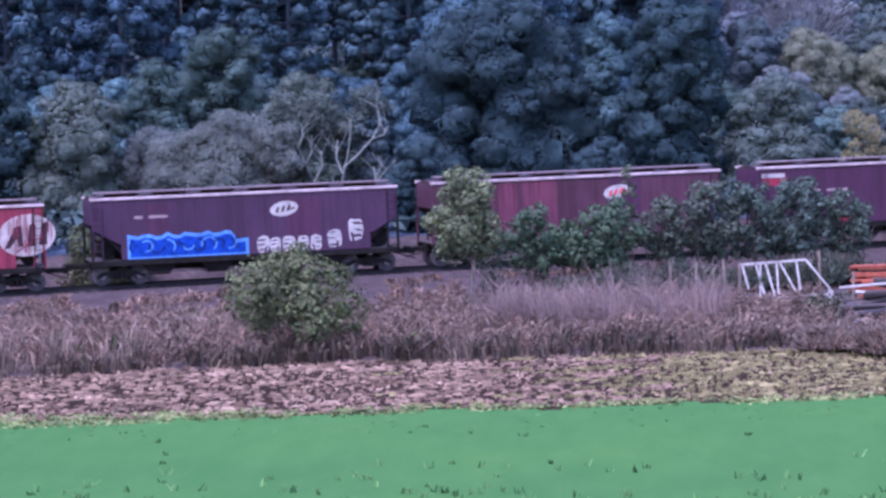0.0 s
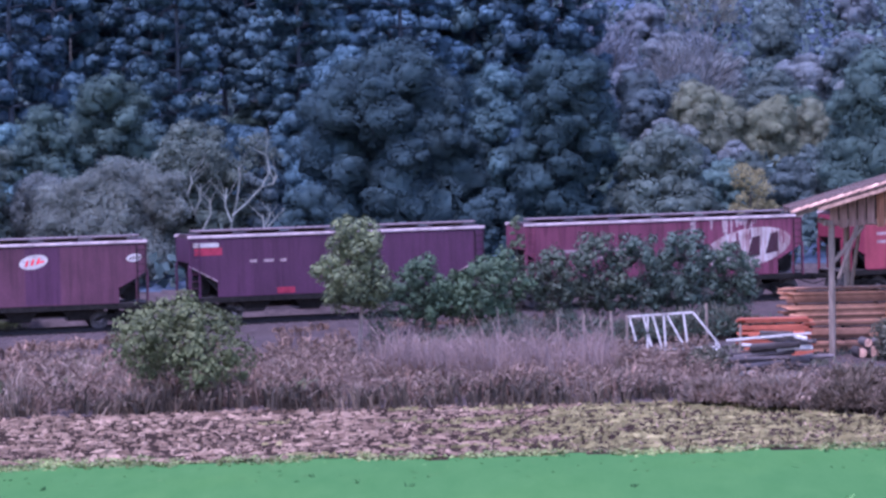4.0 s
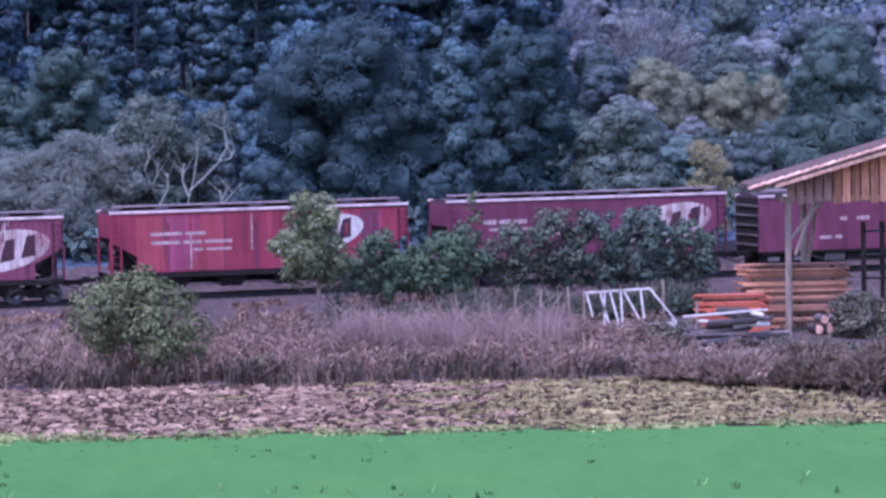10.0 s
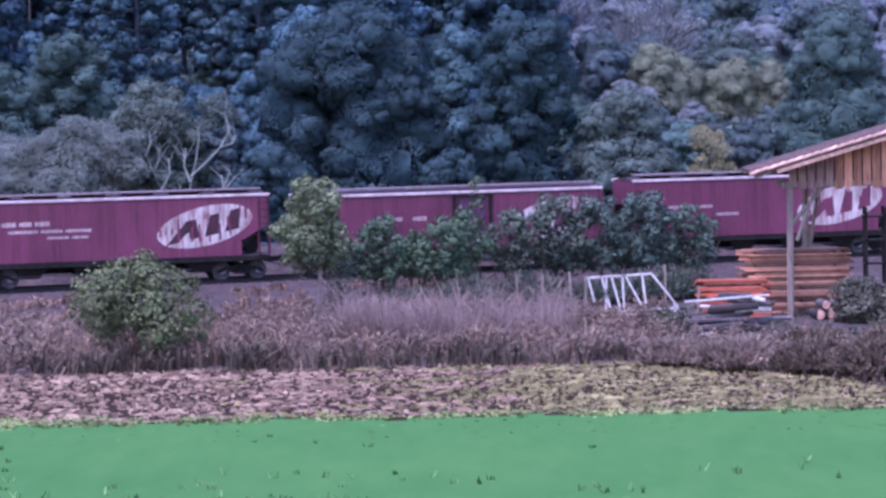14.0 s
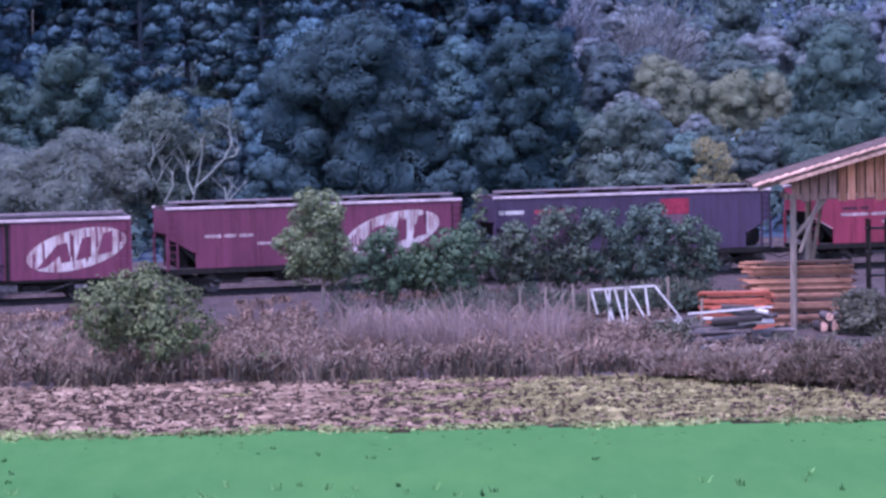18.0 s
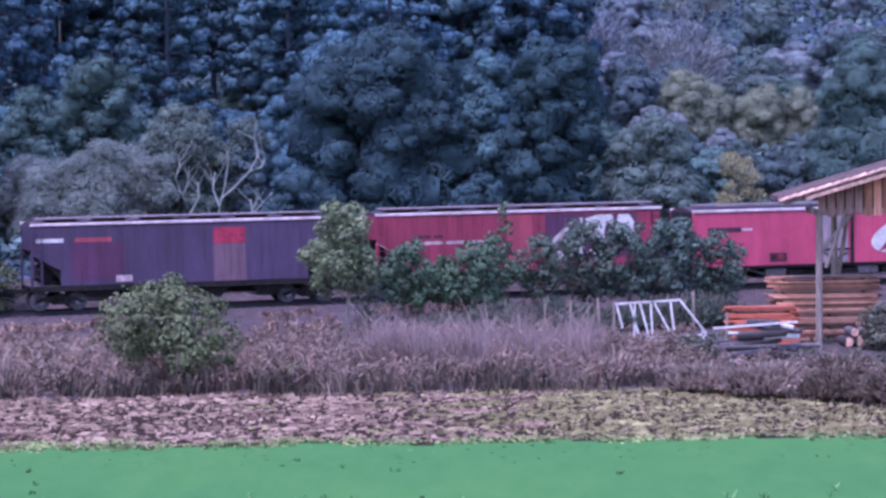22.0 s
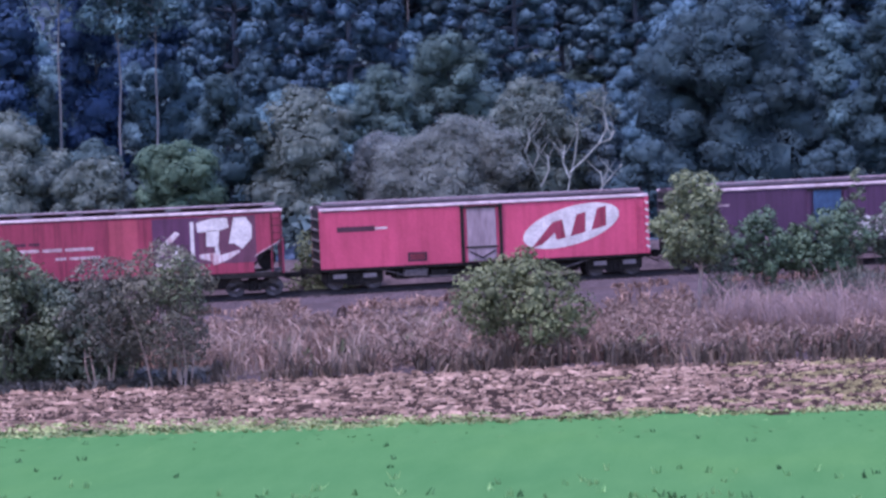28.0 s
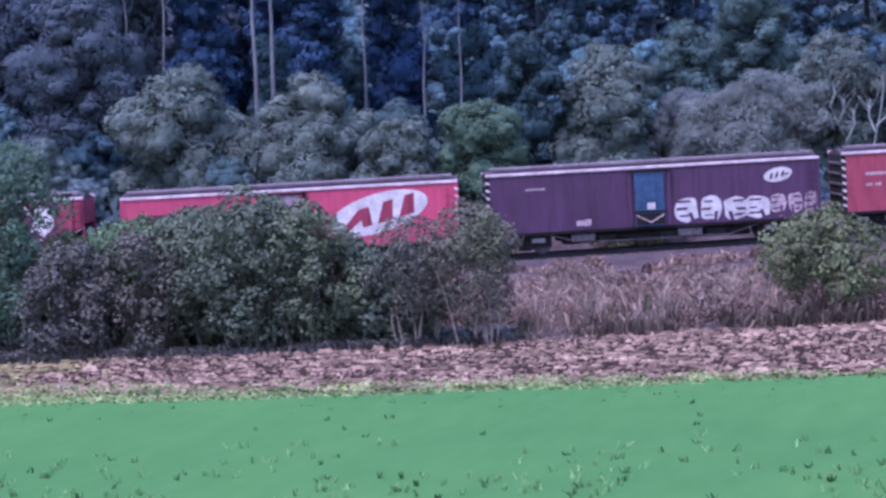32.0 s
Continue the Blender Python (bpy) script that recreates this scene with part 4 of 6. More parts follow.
P_SALMON = wagon_paint("faded_red_paint", (0.254, 0.042, 0.062), rust=0.3)


def plate_mark(w, x, z, sx, sz, mat, label, name="marking", proud=0.009):
    part(name, Build().plate(bar(x + MARK, z, sx, sz), SIDE - proud, SIDE + 0.004), mat, w, label)


def repaint(w, x, z, sx, sz, mat, label):
    """A panel of the side sheet painted over in another shade."""
    plate_mark(w, x, z, sx, sz, mat, label, "painted_panel", 0.005)


def drips(w, x0, x1, top, count, seed, mat, label):
    """Pale run-off streaks below the roof's edge, each its own width and length."""
    x0, x1 = x0 + MARK, x1 + MARK
    rng = random.Random(seed)
    for i in range(count):
        x, l, b = rng.uniform(x0, x1), rng.uniform(0.25, 1.3), rng.uniform(0.05, 0.16)
        pts = [(x - b, top), (x - b * 0.35, top - l), (x + b * 0.35, top - l * 0.96), (x + b, top)]
        part("streak", Build().plate(pts, SIDE - 0.005, SIDE + 0.004), mat, w, label)


def train():
    """The wagons, each with the place of its middle along the track at the start."""
    out = []
    w = hopper(0, P_RED, "dull red hopper wagon with a large white oval")
    logo(w, 6.0, 2.6, 1.3, 0.95, 5, "worn", paint=P_RED, seed=50)
    out.append((w, -33.3))
    w = hopper(1, P_PURPLE, "purple-brown hopper wagon with blue and white graffiti")
    logo(w, 1.45, 3.15, 0.66, 0.34, 8, "small")
    legend(w, -5.5, 3.05, (0.4, 0.9), 0.13, 0.25)
    blue_graffiti(w, -5.85, -0.25, 1.16, 2.3)
    graffiti(w, 0.1, 3.2, 1.18, 1.95, 5, M_WHITE, P_PURPLE, 5, "white graffiti")
    graffiti(w, 3.4, 4.2, 1.22, 2.1, 1, M_WHITE, P_PURPLE, 8, "white graffiti")
    graffiti(w, 4.35, 5.2, 1.5, 2.7, 1, M_WHITE, P_PURPLE, 9, "tall white graffiti")
    for x, wd in ((-4.4, 1.1), (2.3, 1.6)):
        repaint(w, x, 2.4, wd, 2.5, P_PLUM, "browner repainted panel")
    out.append((w, -17.0))
    w = hopper(2, P_BROWN, "brown hopper wagon with repainted side panels")
    logo(w, 1.6, 3.15, 0.66, 0.32, 10, "small", M_REDMARK)
    logo(w, 6.2, 3.2, 0.36, 0.18, 8, "small")
    for x, wd in ((-5.1, 1.3), (-3.75, 1.0), (-2.2, 1.7), (2.0, 1.6)):
        repaint(w, x, 2.5, wd, 2.6, P_RUST if x < 0 else P_PLUM, "redder repainted panel" if x < 0 else "greyer repainted panel")
    out.append((w, -1.1))
    w = hopper(3, P_PLUM, "plum hopper wagon with a small red block at its top corner")
    plate_mark(w, -6.65, 3.55, 1.2, 0.2, M_WHITE, "white plate"), plate_mark(w, -6.55, 3.25, 1.3, 0.35, M_REDFADE, "red block")
    plate_mark(w, -2.9, 1.35, 0.85, 0.28, M_REDFADE, "faded red block")
    legend(w, -4.6, 2.75, (0.35, 0.5, 0.3), 0.14, 0.3)
    out.append((w, 15.05))
    w = hopper(4, P_RUST, "rust-streaked hopper wagon with a worn white oval")
    logo(w, 3.9, 2.45, 2.3, 0.92, 10, "bold", streaked=True, paint=P_RUST, seed=54)
    drips(w, 0.6, 4.4, 3.86, 12, 41, M_LETTER, "pale run-off streak")
    drips(w, -6.8, 6.6, 3.86, 16, 42, P_DARKRED, "dark run-off streak")
    legend(w, -5.6, 2.6, (1.4, 0.9, 1.3), 0.16), legend(w, -4.0, 2.25, (0.5, 1.3), 0.14)
    out.append((w, 31.35))
    w = hopper(5, P_RED, "red hopper wagon with a white oval and streaked side")
    logo(w, 2.4, 2.6, 2.25, 0.86, 13, "bold", paint=P_RED, seed=55)
    for x, wd, mat in ((-5.6, 1.3, P_SALMON), (-4.3, 1.0, P_ROSE), (-2.9, 1.5, P_SALMON), (-1.4, 1.0, P_RED), (4.9, 0.9, P_DARKRED)):
        repaint(w, x, 2.45, wd, 2.5, mat, "repainted panel of another red")
    for x, z, wd, l, mat in ((-5.0, 2.9, 0.06, 1.6, P_MAUVE), (-4.75, 2.3, 0.1, 2.2, P_DARKRED), (-3.7, 2.1, 0.08, 1.7, M_LETTER), (-3.45, 2.7, 0.22, 2.0, P_ROSE), (-2.1, 2.5, 0.1, 2.6, P_DARKRED), (-0.8, 2.9, 0.05, 1.7, M_LETTER),
                            (-0.6, 2.3, 0.14, 2.2, P_DARKRED), (1.45, 1.6, 0.06, 0.8, P_MAUVE), (3.5, 1.5, 0.1, 0.6, P_MAUVE), (5.4, 2.4, 0.12, 2.4, P_ROSE)):
        plate_mark(w, x, z, wd, l, mat, "pale streak along a seam" if mat is M_LETTER else "run-off streak along a seam", "seam_streak", 0.007)
    drips(w, -1.0, 5.0, 3.86, 10, 43, P_SALMON, "faded streak")
    legend(w, -5.6, 2.9, (1.5, 1.0), 0.16), legend(w, -5.6, 2.5, (1.4, 0.9, 1.3), 0.16), legend(w, -3.6, 2.15, (0.5, 1.2), 0.13)
    out.append((w, 47.7))
    w = hopper(6, P_DARKRED, "dark red hopper wagon with a white oval at one end")
    logo(w, 3.75, 2.55, 2.3, 0.9, 12, "worn", paint=P_DARKRED, seed=56)
    legend(w, -5.7, 2.9, (0.7, 0.6, 0.7), 0.22), legend(w, -5.4, 2.55, (1.4, 1.0, 1.2), 0.15), legend(w, -3.6, 2.25, (1.0, 0.8), 0.12)
    out.append((w, 63.9))
    w = boxcar(7, P_DARKRED, P_PLUM, "dark red box wagon with a large worn white oval", 7.4, 0.8)
    logo(w, 4.55, 2.3, 2.35, 0.9, 12, "worn", P_DARKRED, paint=P_DARKRED, seed=57)
    legend(w, -3.4, 2.5, (0.4, 0.7), 0.2, 0.5), legend(w, -4.5, 1.6, (0.7, 0.4), 0.18)
    out.append((w, 80.15))
    w = hopper(8, P_DARKRED, "dark red hopper wagon with a patchy white oval")
    logo(w, 3.4, 2.5, 2.35, 0.92, 12, "worn", P_DARKRED, paint=P_DARKRED, seed=58)
    legend(w, -5.7, 2.6, (0.8, 0.6, 0.7), 0.16), legend(w, -3.2, 2.2, (1.2,), 0.14)
    out.append((w, 96.3))
    w = hopper(9, P_BLUEGREY, "blue-purple hopper wagon with a bright red square")
    plate_mark(w, 1.75, 3.25, 1.5, 0.75, M_REDFADE, "bright red square")
    plate_mark(w, -6.6, 3.2, 1.25, 0.18, M_WHITE, "white plate"), plate_mark(w, -4.6, 3.2, 1.7, 0.2, P_SALMON, "worn red lettering patch")
    plate_mark(w, -3.2, 1.4, 0.75, 0.3, M_LETTER, "faded pink block")
    repaint(w, 1.75, 2.0, 1.5, 1.72, P_MAUVE, "browner panel under the red square"), repaint(w, -4.4, 2.2, 2.4, 1.7, P_PLUM, "browner repainted panel")
    out.append((w, 112.2))
    w = hopper(10, P_RED, "red hopper wagon with a broken white oval")
    repaint(w, 1.95, 2.6, 2.1, 2.3, P_PLUM, "darker repainted panel"), repaint(w, 4.3, 2.68, 2.6, 2.14, P_BROWN, "darker repainted panel"), repaint(w, -0.4, 2.45, 1.3, 2.6, P_SALMON, "paler repainted panel")
    broken_logo(w, 3.45, 2.45)
    legend(w, -5.6, 2.85, (0.8, 0.5), 0.14, mat=M_DARKMARK, label="dark lettering"), legend(w, -5.7, 2.55, (1.5, 0.9, 1.3), 0.16), legend(w, -3.5, 2.15, (0.5, 1.4), 0.14)
    out.append((w, 128.45))
    w = boxcar(11, P_FRESH, M_GREYDOOR, "bright red box wagon with a grey sliding door", 7.7)
    logo(w, 3.7, 2.42, 2.35, 0.88, 14, "bold", P_RED)
    plate_mark(w, -6.35, 2.75, 1.75, 0.24, M_DARKMARK, "dark name plate"), legend(w, -6.0, 2.75, (1.1,), 0.1, mat=M_WHITE)
    plate_mark(w, -3.55, 1.35, 0.9, 0.42, M_DARKMARK, "dark panel"), plate_mark(w, -3.55, 1.35, 0.7, 0.3, P_SALMON, "faded panel")
    out.append((w, 144.9))
    w = boxcar(12, P_PURPLE, M_BLUEDOOR, "purple-brown box wagon with a blue door and white graffiti")
    logo(w, 5.4, 3.0, 0.66, 0.32, 10, "small")
    legend(w, -6.2, 2.95, (0.9,), 0.1)
    legend(w, -3.95, 1.3, (0.7,), 0.3)
    part("door_patch", Build().box((-0.15, SIDE - 0.1, 1.9), (0.36, 0.03, 0.3)), M_WHITE, w, "white patch on the blue door")
    graffiti(w, 0.6, 5.0, 1.08, 2.25, 4, M_WHITE, P_PURPLE, 12, "white block graffiti")
    graffiti(w, 5.0, 7.3, 1.25, 2.2, 3, M_LETTER, P_PURPLE, 14, "faded white graffiti")
    out.append((w, 161.45))
    w = boxcar(13, P_SALMON, P_DARKRED, "faded red box wagon with striped corners")
    legend(w, -6.9, 2.7, (1.6,), 0.14), legend(w, -6.9, 2.2, (0.3, 0.3), 0.14)
    out.append((w, 177.75))
    return [(w, s - MARK) for w, s in out]


WAGONS = train()

# ---- trees ----
def limb(b, rng, p, d, length, r, n=3):
    """A bent, tapering limb; returns its end."""
    for i in range(n):
        q = p + d * (length / n)
        b.tube(p, q, r * (1 - 0.75 * i / n), r * (1 - 0.75 * (i + 1) / n), n=5)
        p = q
        d = (d + Vector((rng.uniform(-0.25, 0.25), rng.uniform(-0.25, 0.25), rng.uniform(-0.05, 0.25)))).normalized()
    return p


def tree(name, seed, h, w, leaf, bark, label, clear=0.1, balls=24, ball_r=0.18, size=0.2, cover=1.0, shape="round", subs=6, jitter=0.35,
         heart=0.8, spread=0.1, trunk_r=None, limbs=7, stems=0, group="", category="tree"):
    """Trunk and limbs in one mesh, the crown's leaves in another."""
    rng, nrng = random.Random(seed), np.random.default_rng(seed)
    t = thing(name, label, category, group)
    b = Build()
    r = trunk_r or 0.018 * h + 0.04
    top = Vector((rng.uniform(-0.05, 0.05) * w, rng.uniform(-0.05, 0.05) * w, h * 0.8))
    mid = Vector((rng.uniform(-0.08, 0.08) * w, rng.uniform(-0.08, 0.08) * w, h * max(clear, 0.15)))
    b.tube((0, 0, -0.3), mid, r * 1.25, r * 0.85, n=8)
    b.tube(mid, top, r * 0.85, r * 0.25, n=7)
    for i in range(limbs):
        f = rng.uniform(0.0, 0.75)
        p = mid.lerp(top, f)
        a = i * 2.4 + rng.uniform(-0.4, 0.4)
        d = Vector((math.cos(a), math.sin(a), rng.uniform(0.35, 1.0))).normalized()
        limb(b, rng, p, d, w * rng.uniform(0.3, 0.5), r * 0.45)
    for i in range(stems):
        x, y = rng.uniform(-0.34, 0.34) * w, rng.uniform(-0.3, 0.3) * w
        sb = Build()
        limb(sb, rng, Vector((x * 0.6, y * 0.6, -0.2)), Vector((x * 0.2, y * 0.2, 1)).normalized(), h * rng.uniform(0.5, 0.8), 0.042, 3)
        part("stem", sb, bark, t)
    part("trunk", b, bark, t)
    cs = []
    for i in range(balls):
        z = clear + (1 - clear) * (i + rng.random()) / balls
        u = (z - clear) / (1 - clear)
        if shape == "round":
            k = math.sqrt(max(1 - (2 * u - 0.85) ** 2 / 1.35, 0.05))
        elif shape == "cone":
            k = 1.02 - u
        elif shape == "column":
            k = min(1.0, 0.55 + u) * (1.0 if u < 0.75 else (1.25 - u) * 2)
        else:
            k = 0.45 + 0.75 * u
        a, rr = i * 2.4 + rng.uniform(-0.5, 0.5), math.sqrt(rng.uniform(0.15, 1.0))
        s = ball_r * w * rng.choice((0.65, 0.8, 0.95, 1.1, 1.35))
        cs.append((math.cos(a) * rr * k * (w / 2 - s * 0.5), math.sin(a) * rr * k * (w / 2 - s * 0.5), z * (h - s * 0.6), s))
    part("crown", crown_mesh("crown", *coat(nrng, lobes(nrng, cs, subs), size, cover, jitter, 0.85, heart, spread=spread), leaf, nrng), None, t)
    return t


def araucaria(seed, h, w, label, leaf=None, clear=0.34, tiers=8):
    """A straight trunk with tiers of upturned limbs that end in rounded tufts, bright above and dark below."""
    rng, nrng = random.Random(seed), np.random.default_rng(seed)
    t = thing("araucaria_tree", label, "tree", "trees of the wooded hill")
    b = Build().tube((0, 0, -0.4), (0, 0, h * 0.95), 0.24, 0.1, n=8)
    cs = []
    for i in range(tiers):
        u = i / (tiers - 1)
        z = h * (clear + (0.93 - clear) * u)
        reach = w / 2 * (1.0 - 0.35 * u)
        n = rng.randint(5, 7)
        for j in range(n):
            a = j * 2 * math.pi / n + i * 0.6 + rng.uniform(-0.3, 0.3)
            rr = reach * rng.uniform(0.7, 1.1)
            e = Vector((math.cos(a) * rr, math.sin(a) * rr, z + rr * rng.uniform(0.05, 0.4)))
            b.tube((0, 0, z), e, 0.07, 0.03, n=4)
            cs.append((e.x, e.y, e.z, rng.uniform(0.4, 0.75)))
            cs.append((e.x * 0.62, e.y * 0.62, (z + e.z) / 2 + rng.uniform(-0.1, 0.4), rng.uniform(0.3, 0.55)))
    cs.append((0, 0, h * 0.97, 0.7))
    part("trunk", b, M_FOREST_BARK, t)
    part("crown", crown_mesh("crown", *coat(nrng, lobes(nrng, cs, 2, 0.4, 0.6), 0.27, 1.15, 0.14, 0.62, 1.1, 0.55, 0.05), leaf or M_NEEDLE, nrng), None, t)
    return t


def tall_pine(seed, h, w, label, r=0.08):
    """A slim pale trunk with a thin high crown."""
    rng, nrng = random.Random(seed), np.random.default_rng(seed)
    t = thing("eucalyptus_tree", label, "tree", "trees of the wooded hill")
    b = Build()
    p = Vector((0, 0, -0.5))
    for i in range(6):
        q = Vector((rng.uniform(-0.12, 0.12) + 0.04 * i, 0, h * (i + 1) / 6))
        b.tube(p, q, r * (1 - 0.1 * i), r * (0.9 - 0.1 * i), n=7)
        p = q
    cs = []
    for i in range(22):
        z = h * rng.uniform(0.7, 1.0)
        a, rr = rng.uniform(0, 6.28), w / 2 * rng.uniform(0.2, 1.0)
        e = Vector((math.cos(a) * rr, math.sin(a) * rr, z))
        b.tube((0, 0, z - 0.7), e, 0.04, 0.015, n=4)
        cs.append((*e, rng.uniform(0.5, 0.9)))
    part("trunk", b, M_GUM_BARK, t)
    part("crown", crown_mesh("crown", *coat(nrng, lobes(nrng, cs, 3), 0.24, 0.8, 0.6, heart=0.6), M_LEAF_DARK, nrng), None, t)
    return t


def twiggy(name, seed, h, w, label, twig=None, count=2600, group="", leaf=None, leaf_n=0, reach=1.0):
    """A leafless shrub: limbs and a haze of fine twigs."""
    rng, nrng = random.Random(seed), np.random.default_rng(seed)
    t = thing(name, label, "shrub", group)
    b = Build()
    for i in range(9):
        a = i * 0.7 + rng.uniform(-0.3, 0.3)
        d = Vector((math.cos(a) * 0.7, math.sin(a) * 0.7, 1)).normalized()
        limb(b, rng, Vector((math.cos(a) * 0.2, math.sin(a) * 0.2, -0.2)), d, h * rng.uniform(0.6, 0.85), 0.07)
    part("trunk", b, M_BARK, t)
    n = count
    d = unit(nrng.normal(size=(n, 3)) * np.array((1, 1, 0.8)) + np.array((0, 0, 0.35)))
    d[:, 2] = np.abs(d[:, 2])
    rad = nrng.uniform(0.35, 1.0, (n, 1)) ** 0.6 * (1 + 0.15 * np.sin(6 * d[:, :1] + seed) * np.cos(5 * d[:, 1:2]))
    c = d * rad * np.array((w / 2, w / 2, h * 0.72)) + np.array((0, 0, h * 0.2))
    up = unit(d * np.array((1, 1, 0.6)) + np.array((0, 0, 0.6)) + 0.35 * nrng.normal(size=(n, 3)))
    side = unit(np.cross(up, nrng.normal(size=(n, 3))))
    L = reach * nrng.uniform(0.25, 0.7, (n, 1))
    W = nrng.uniform(0.02, 0.05, (n, 1))
    q = np.stack([c - side * W, c + side * W, c + up * L + side * W * 0.4, c + up * L - side * W * 0.4], 1)
    part("crown", array_mesh("crown", q, twig or M_TWIG), None, t)
    if leaf_n:
        k = nrng.integers(0, n, leaf_n)
        part("foliage", array_mesh("foliage", leaves(nrng, c[k] * 0.97, unit(d[k] + 0.6 * nrng.normal(size=(leaf_n, 3))), 0.2, 0.12), leaf), None, t)
    return t


def place(t, x, y, scale=1.0, turn=0.0, dz=0.0, sz=None):
    s = (scale, scale, sz or scale)
    t.matrix_basis = Matrix.LocRotScale((x, y, ground_z(x, y) + dz), Euler((0, 0, turn)), s)
    return t


GR = "trees of the wooded hill"
# trees that stand out behind the railway
for seed, x, y, h, w in ((21, -18.5, 159, 5.3, 8.0), (22, -23.0, 161, 4.6, 4.6)):
    place(tree("grey_shrub_tree", seed, h, w, M_SHRUB_GREY, M_BARK, "grey thin-leaved shrub tree behind the railway", 0.03, 30, 0.15, 0.13, 1.1, subs=7, jitter=0.5, heart=0.75, spread=0.2), x, y)


def pale_tree(x, y):
    """Pale crooked stems that fork, with a thin crown of leaves above them."""
    t = thing("pale_branched_tree", "tree with pale bare branches and sparse leaves", "tree")
    stems = [((0.0, -0.3), (-0.45, 1.2), (-0.75, 2.2), (-1.15, 3.1), (-1.5, 3.95), (-2.0, 4.7)), ((-1.15, 3.1), (-0.85, 3.7), (-0.8, 4.6)), ((-1.5, 3.95), (-1.2, 4.6), (-1.3, 5.2)),
             ((0.2, -0.3), (0.5, 1.4), (0.75, 2.6), (1.0, 3.6), (1.2, 4.8), (1.1, 5.4)), ((0.75, 2.6), (0.45, 3.4), (0.55, 4.3)), ((0.8, 2.9), (1.5, 3.5), (2.3, 4.3), (2.75, 5.1), (2.6, 5.9), (1.9, 6.3)),
             ((2.3, 4.3), (2.9, 4.5), (3.1, 4.9)), ((0.4, -0.2), (1.6, 1.0), (2.4, 2.1), (3.0, 2.8)), ((2.4, 2.1), (2.3, 2.9)), ((-0.75, 2.2), (-0.3, 3.0), (-0.35, 3.8))]
    rng = random.Random(5)
    for pts in stems:
        b, y0 = Build(), rng.uniform(-0.3, 0.3)
        for i in range(len(pts) - 1):
            (x0, z0), (x1, z1) = pts[i], pts[i + 1]
            r0, r1 = 0.05 - 0.027 * i / len(pts), 0.05 - 0.027 * (i + 1) / len(pts)
            b.tube((x0, y0 + 0.1 * i, z0), (x1, y0 + 0.1 * (i + 1), z1), r0, r1, n=6)
        for k in range(4):
            (x0, z0), (x1, z1) = pts[-2], pts[-1]
            f = rng.random()
            limb(b, rng, Vector((x0 + (x1 - x0) * f, y0 + 0.1 * len(pts), z0 + (z1 - z0) * f)), Vector((rng.uniform(-0.9, 0.9), rng.uniform(-0.4, 0.4), 0.8)).normalized(), 1.3, 0.026)
        part("stem", b, M_PALE_BARK, t)
    nr = np.random.default_rng(8)
    cs = [(nr.uniform(-2.8, 2.2), nr.uniform(0.5, 1.6), nr.uniform(4.6, 6.6), nr.uniform(0.35, 0.7)) for _ in range(20)] + [(2.2, 0.6, 6.3, 0.7), (1.5, 0.7, 6.4, 0.5), (2.9, 0.6, 5.9, 0.4)]
    part("crown", crown_mesh("crown", *coat(nr, lobes(nr, cs, 4), 0.15, 0.7, 0.6, heart=0.5, spread=0.15), M_LEAF_OLIVE, nr), None, t)
    return place(t, x, y)


pale_tree(-13.6, 159.5)
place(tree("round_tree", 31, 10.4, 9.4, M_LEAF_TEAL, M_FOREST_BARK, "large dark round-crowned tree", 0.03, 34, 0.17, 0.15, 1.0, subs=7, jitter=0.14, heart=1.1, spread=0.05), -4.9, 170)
place(tree("round_tree", 32, 10.6, 5.2, M_CONIFER, M_FOREST_BARK, "tall dark tree with a dense crown", 0.03, 34, 0.2, 0.15, 1.0, "column", subs=7, jitter=0.14, heart=1.1, spread=0.05), 4.2, 166)
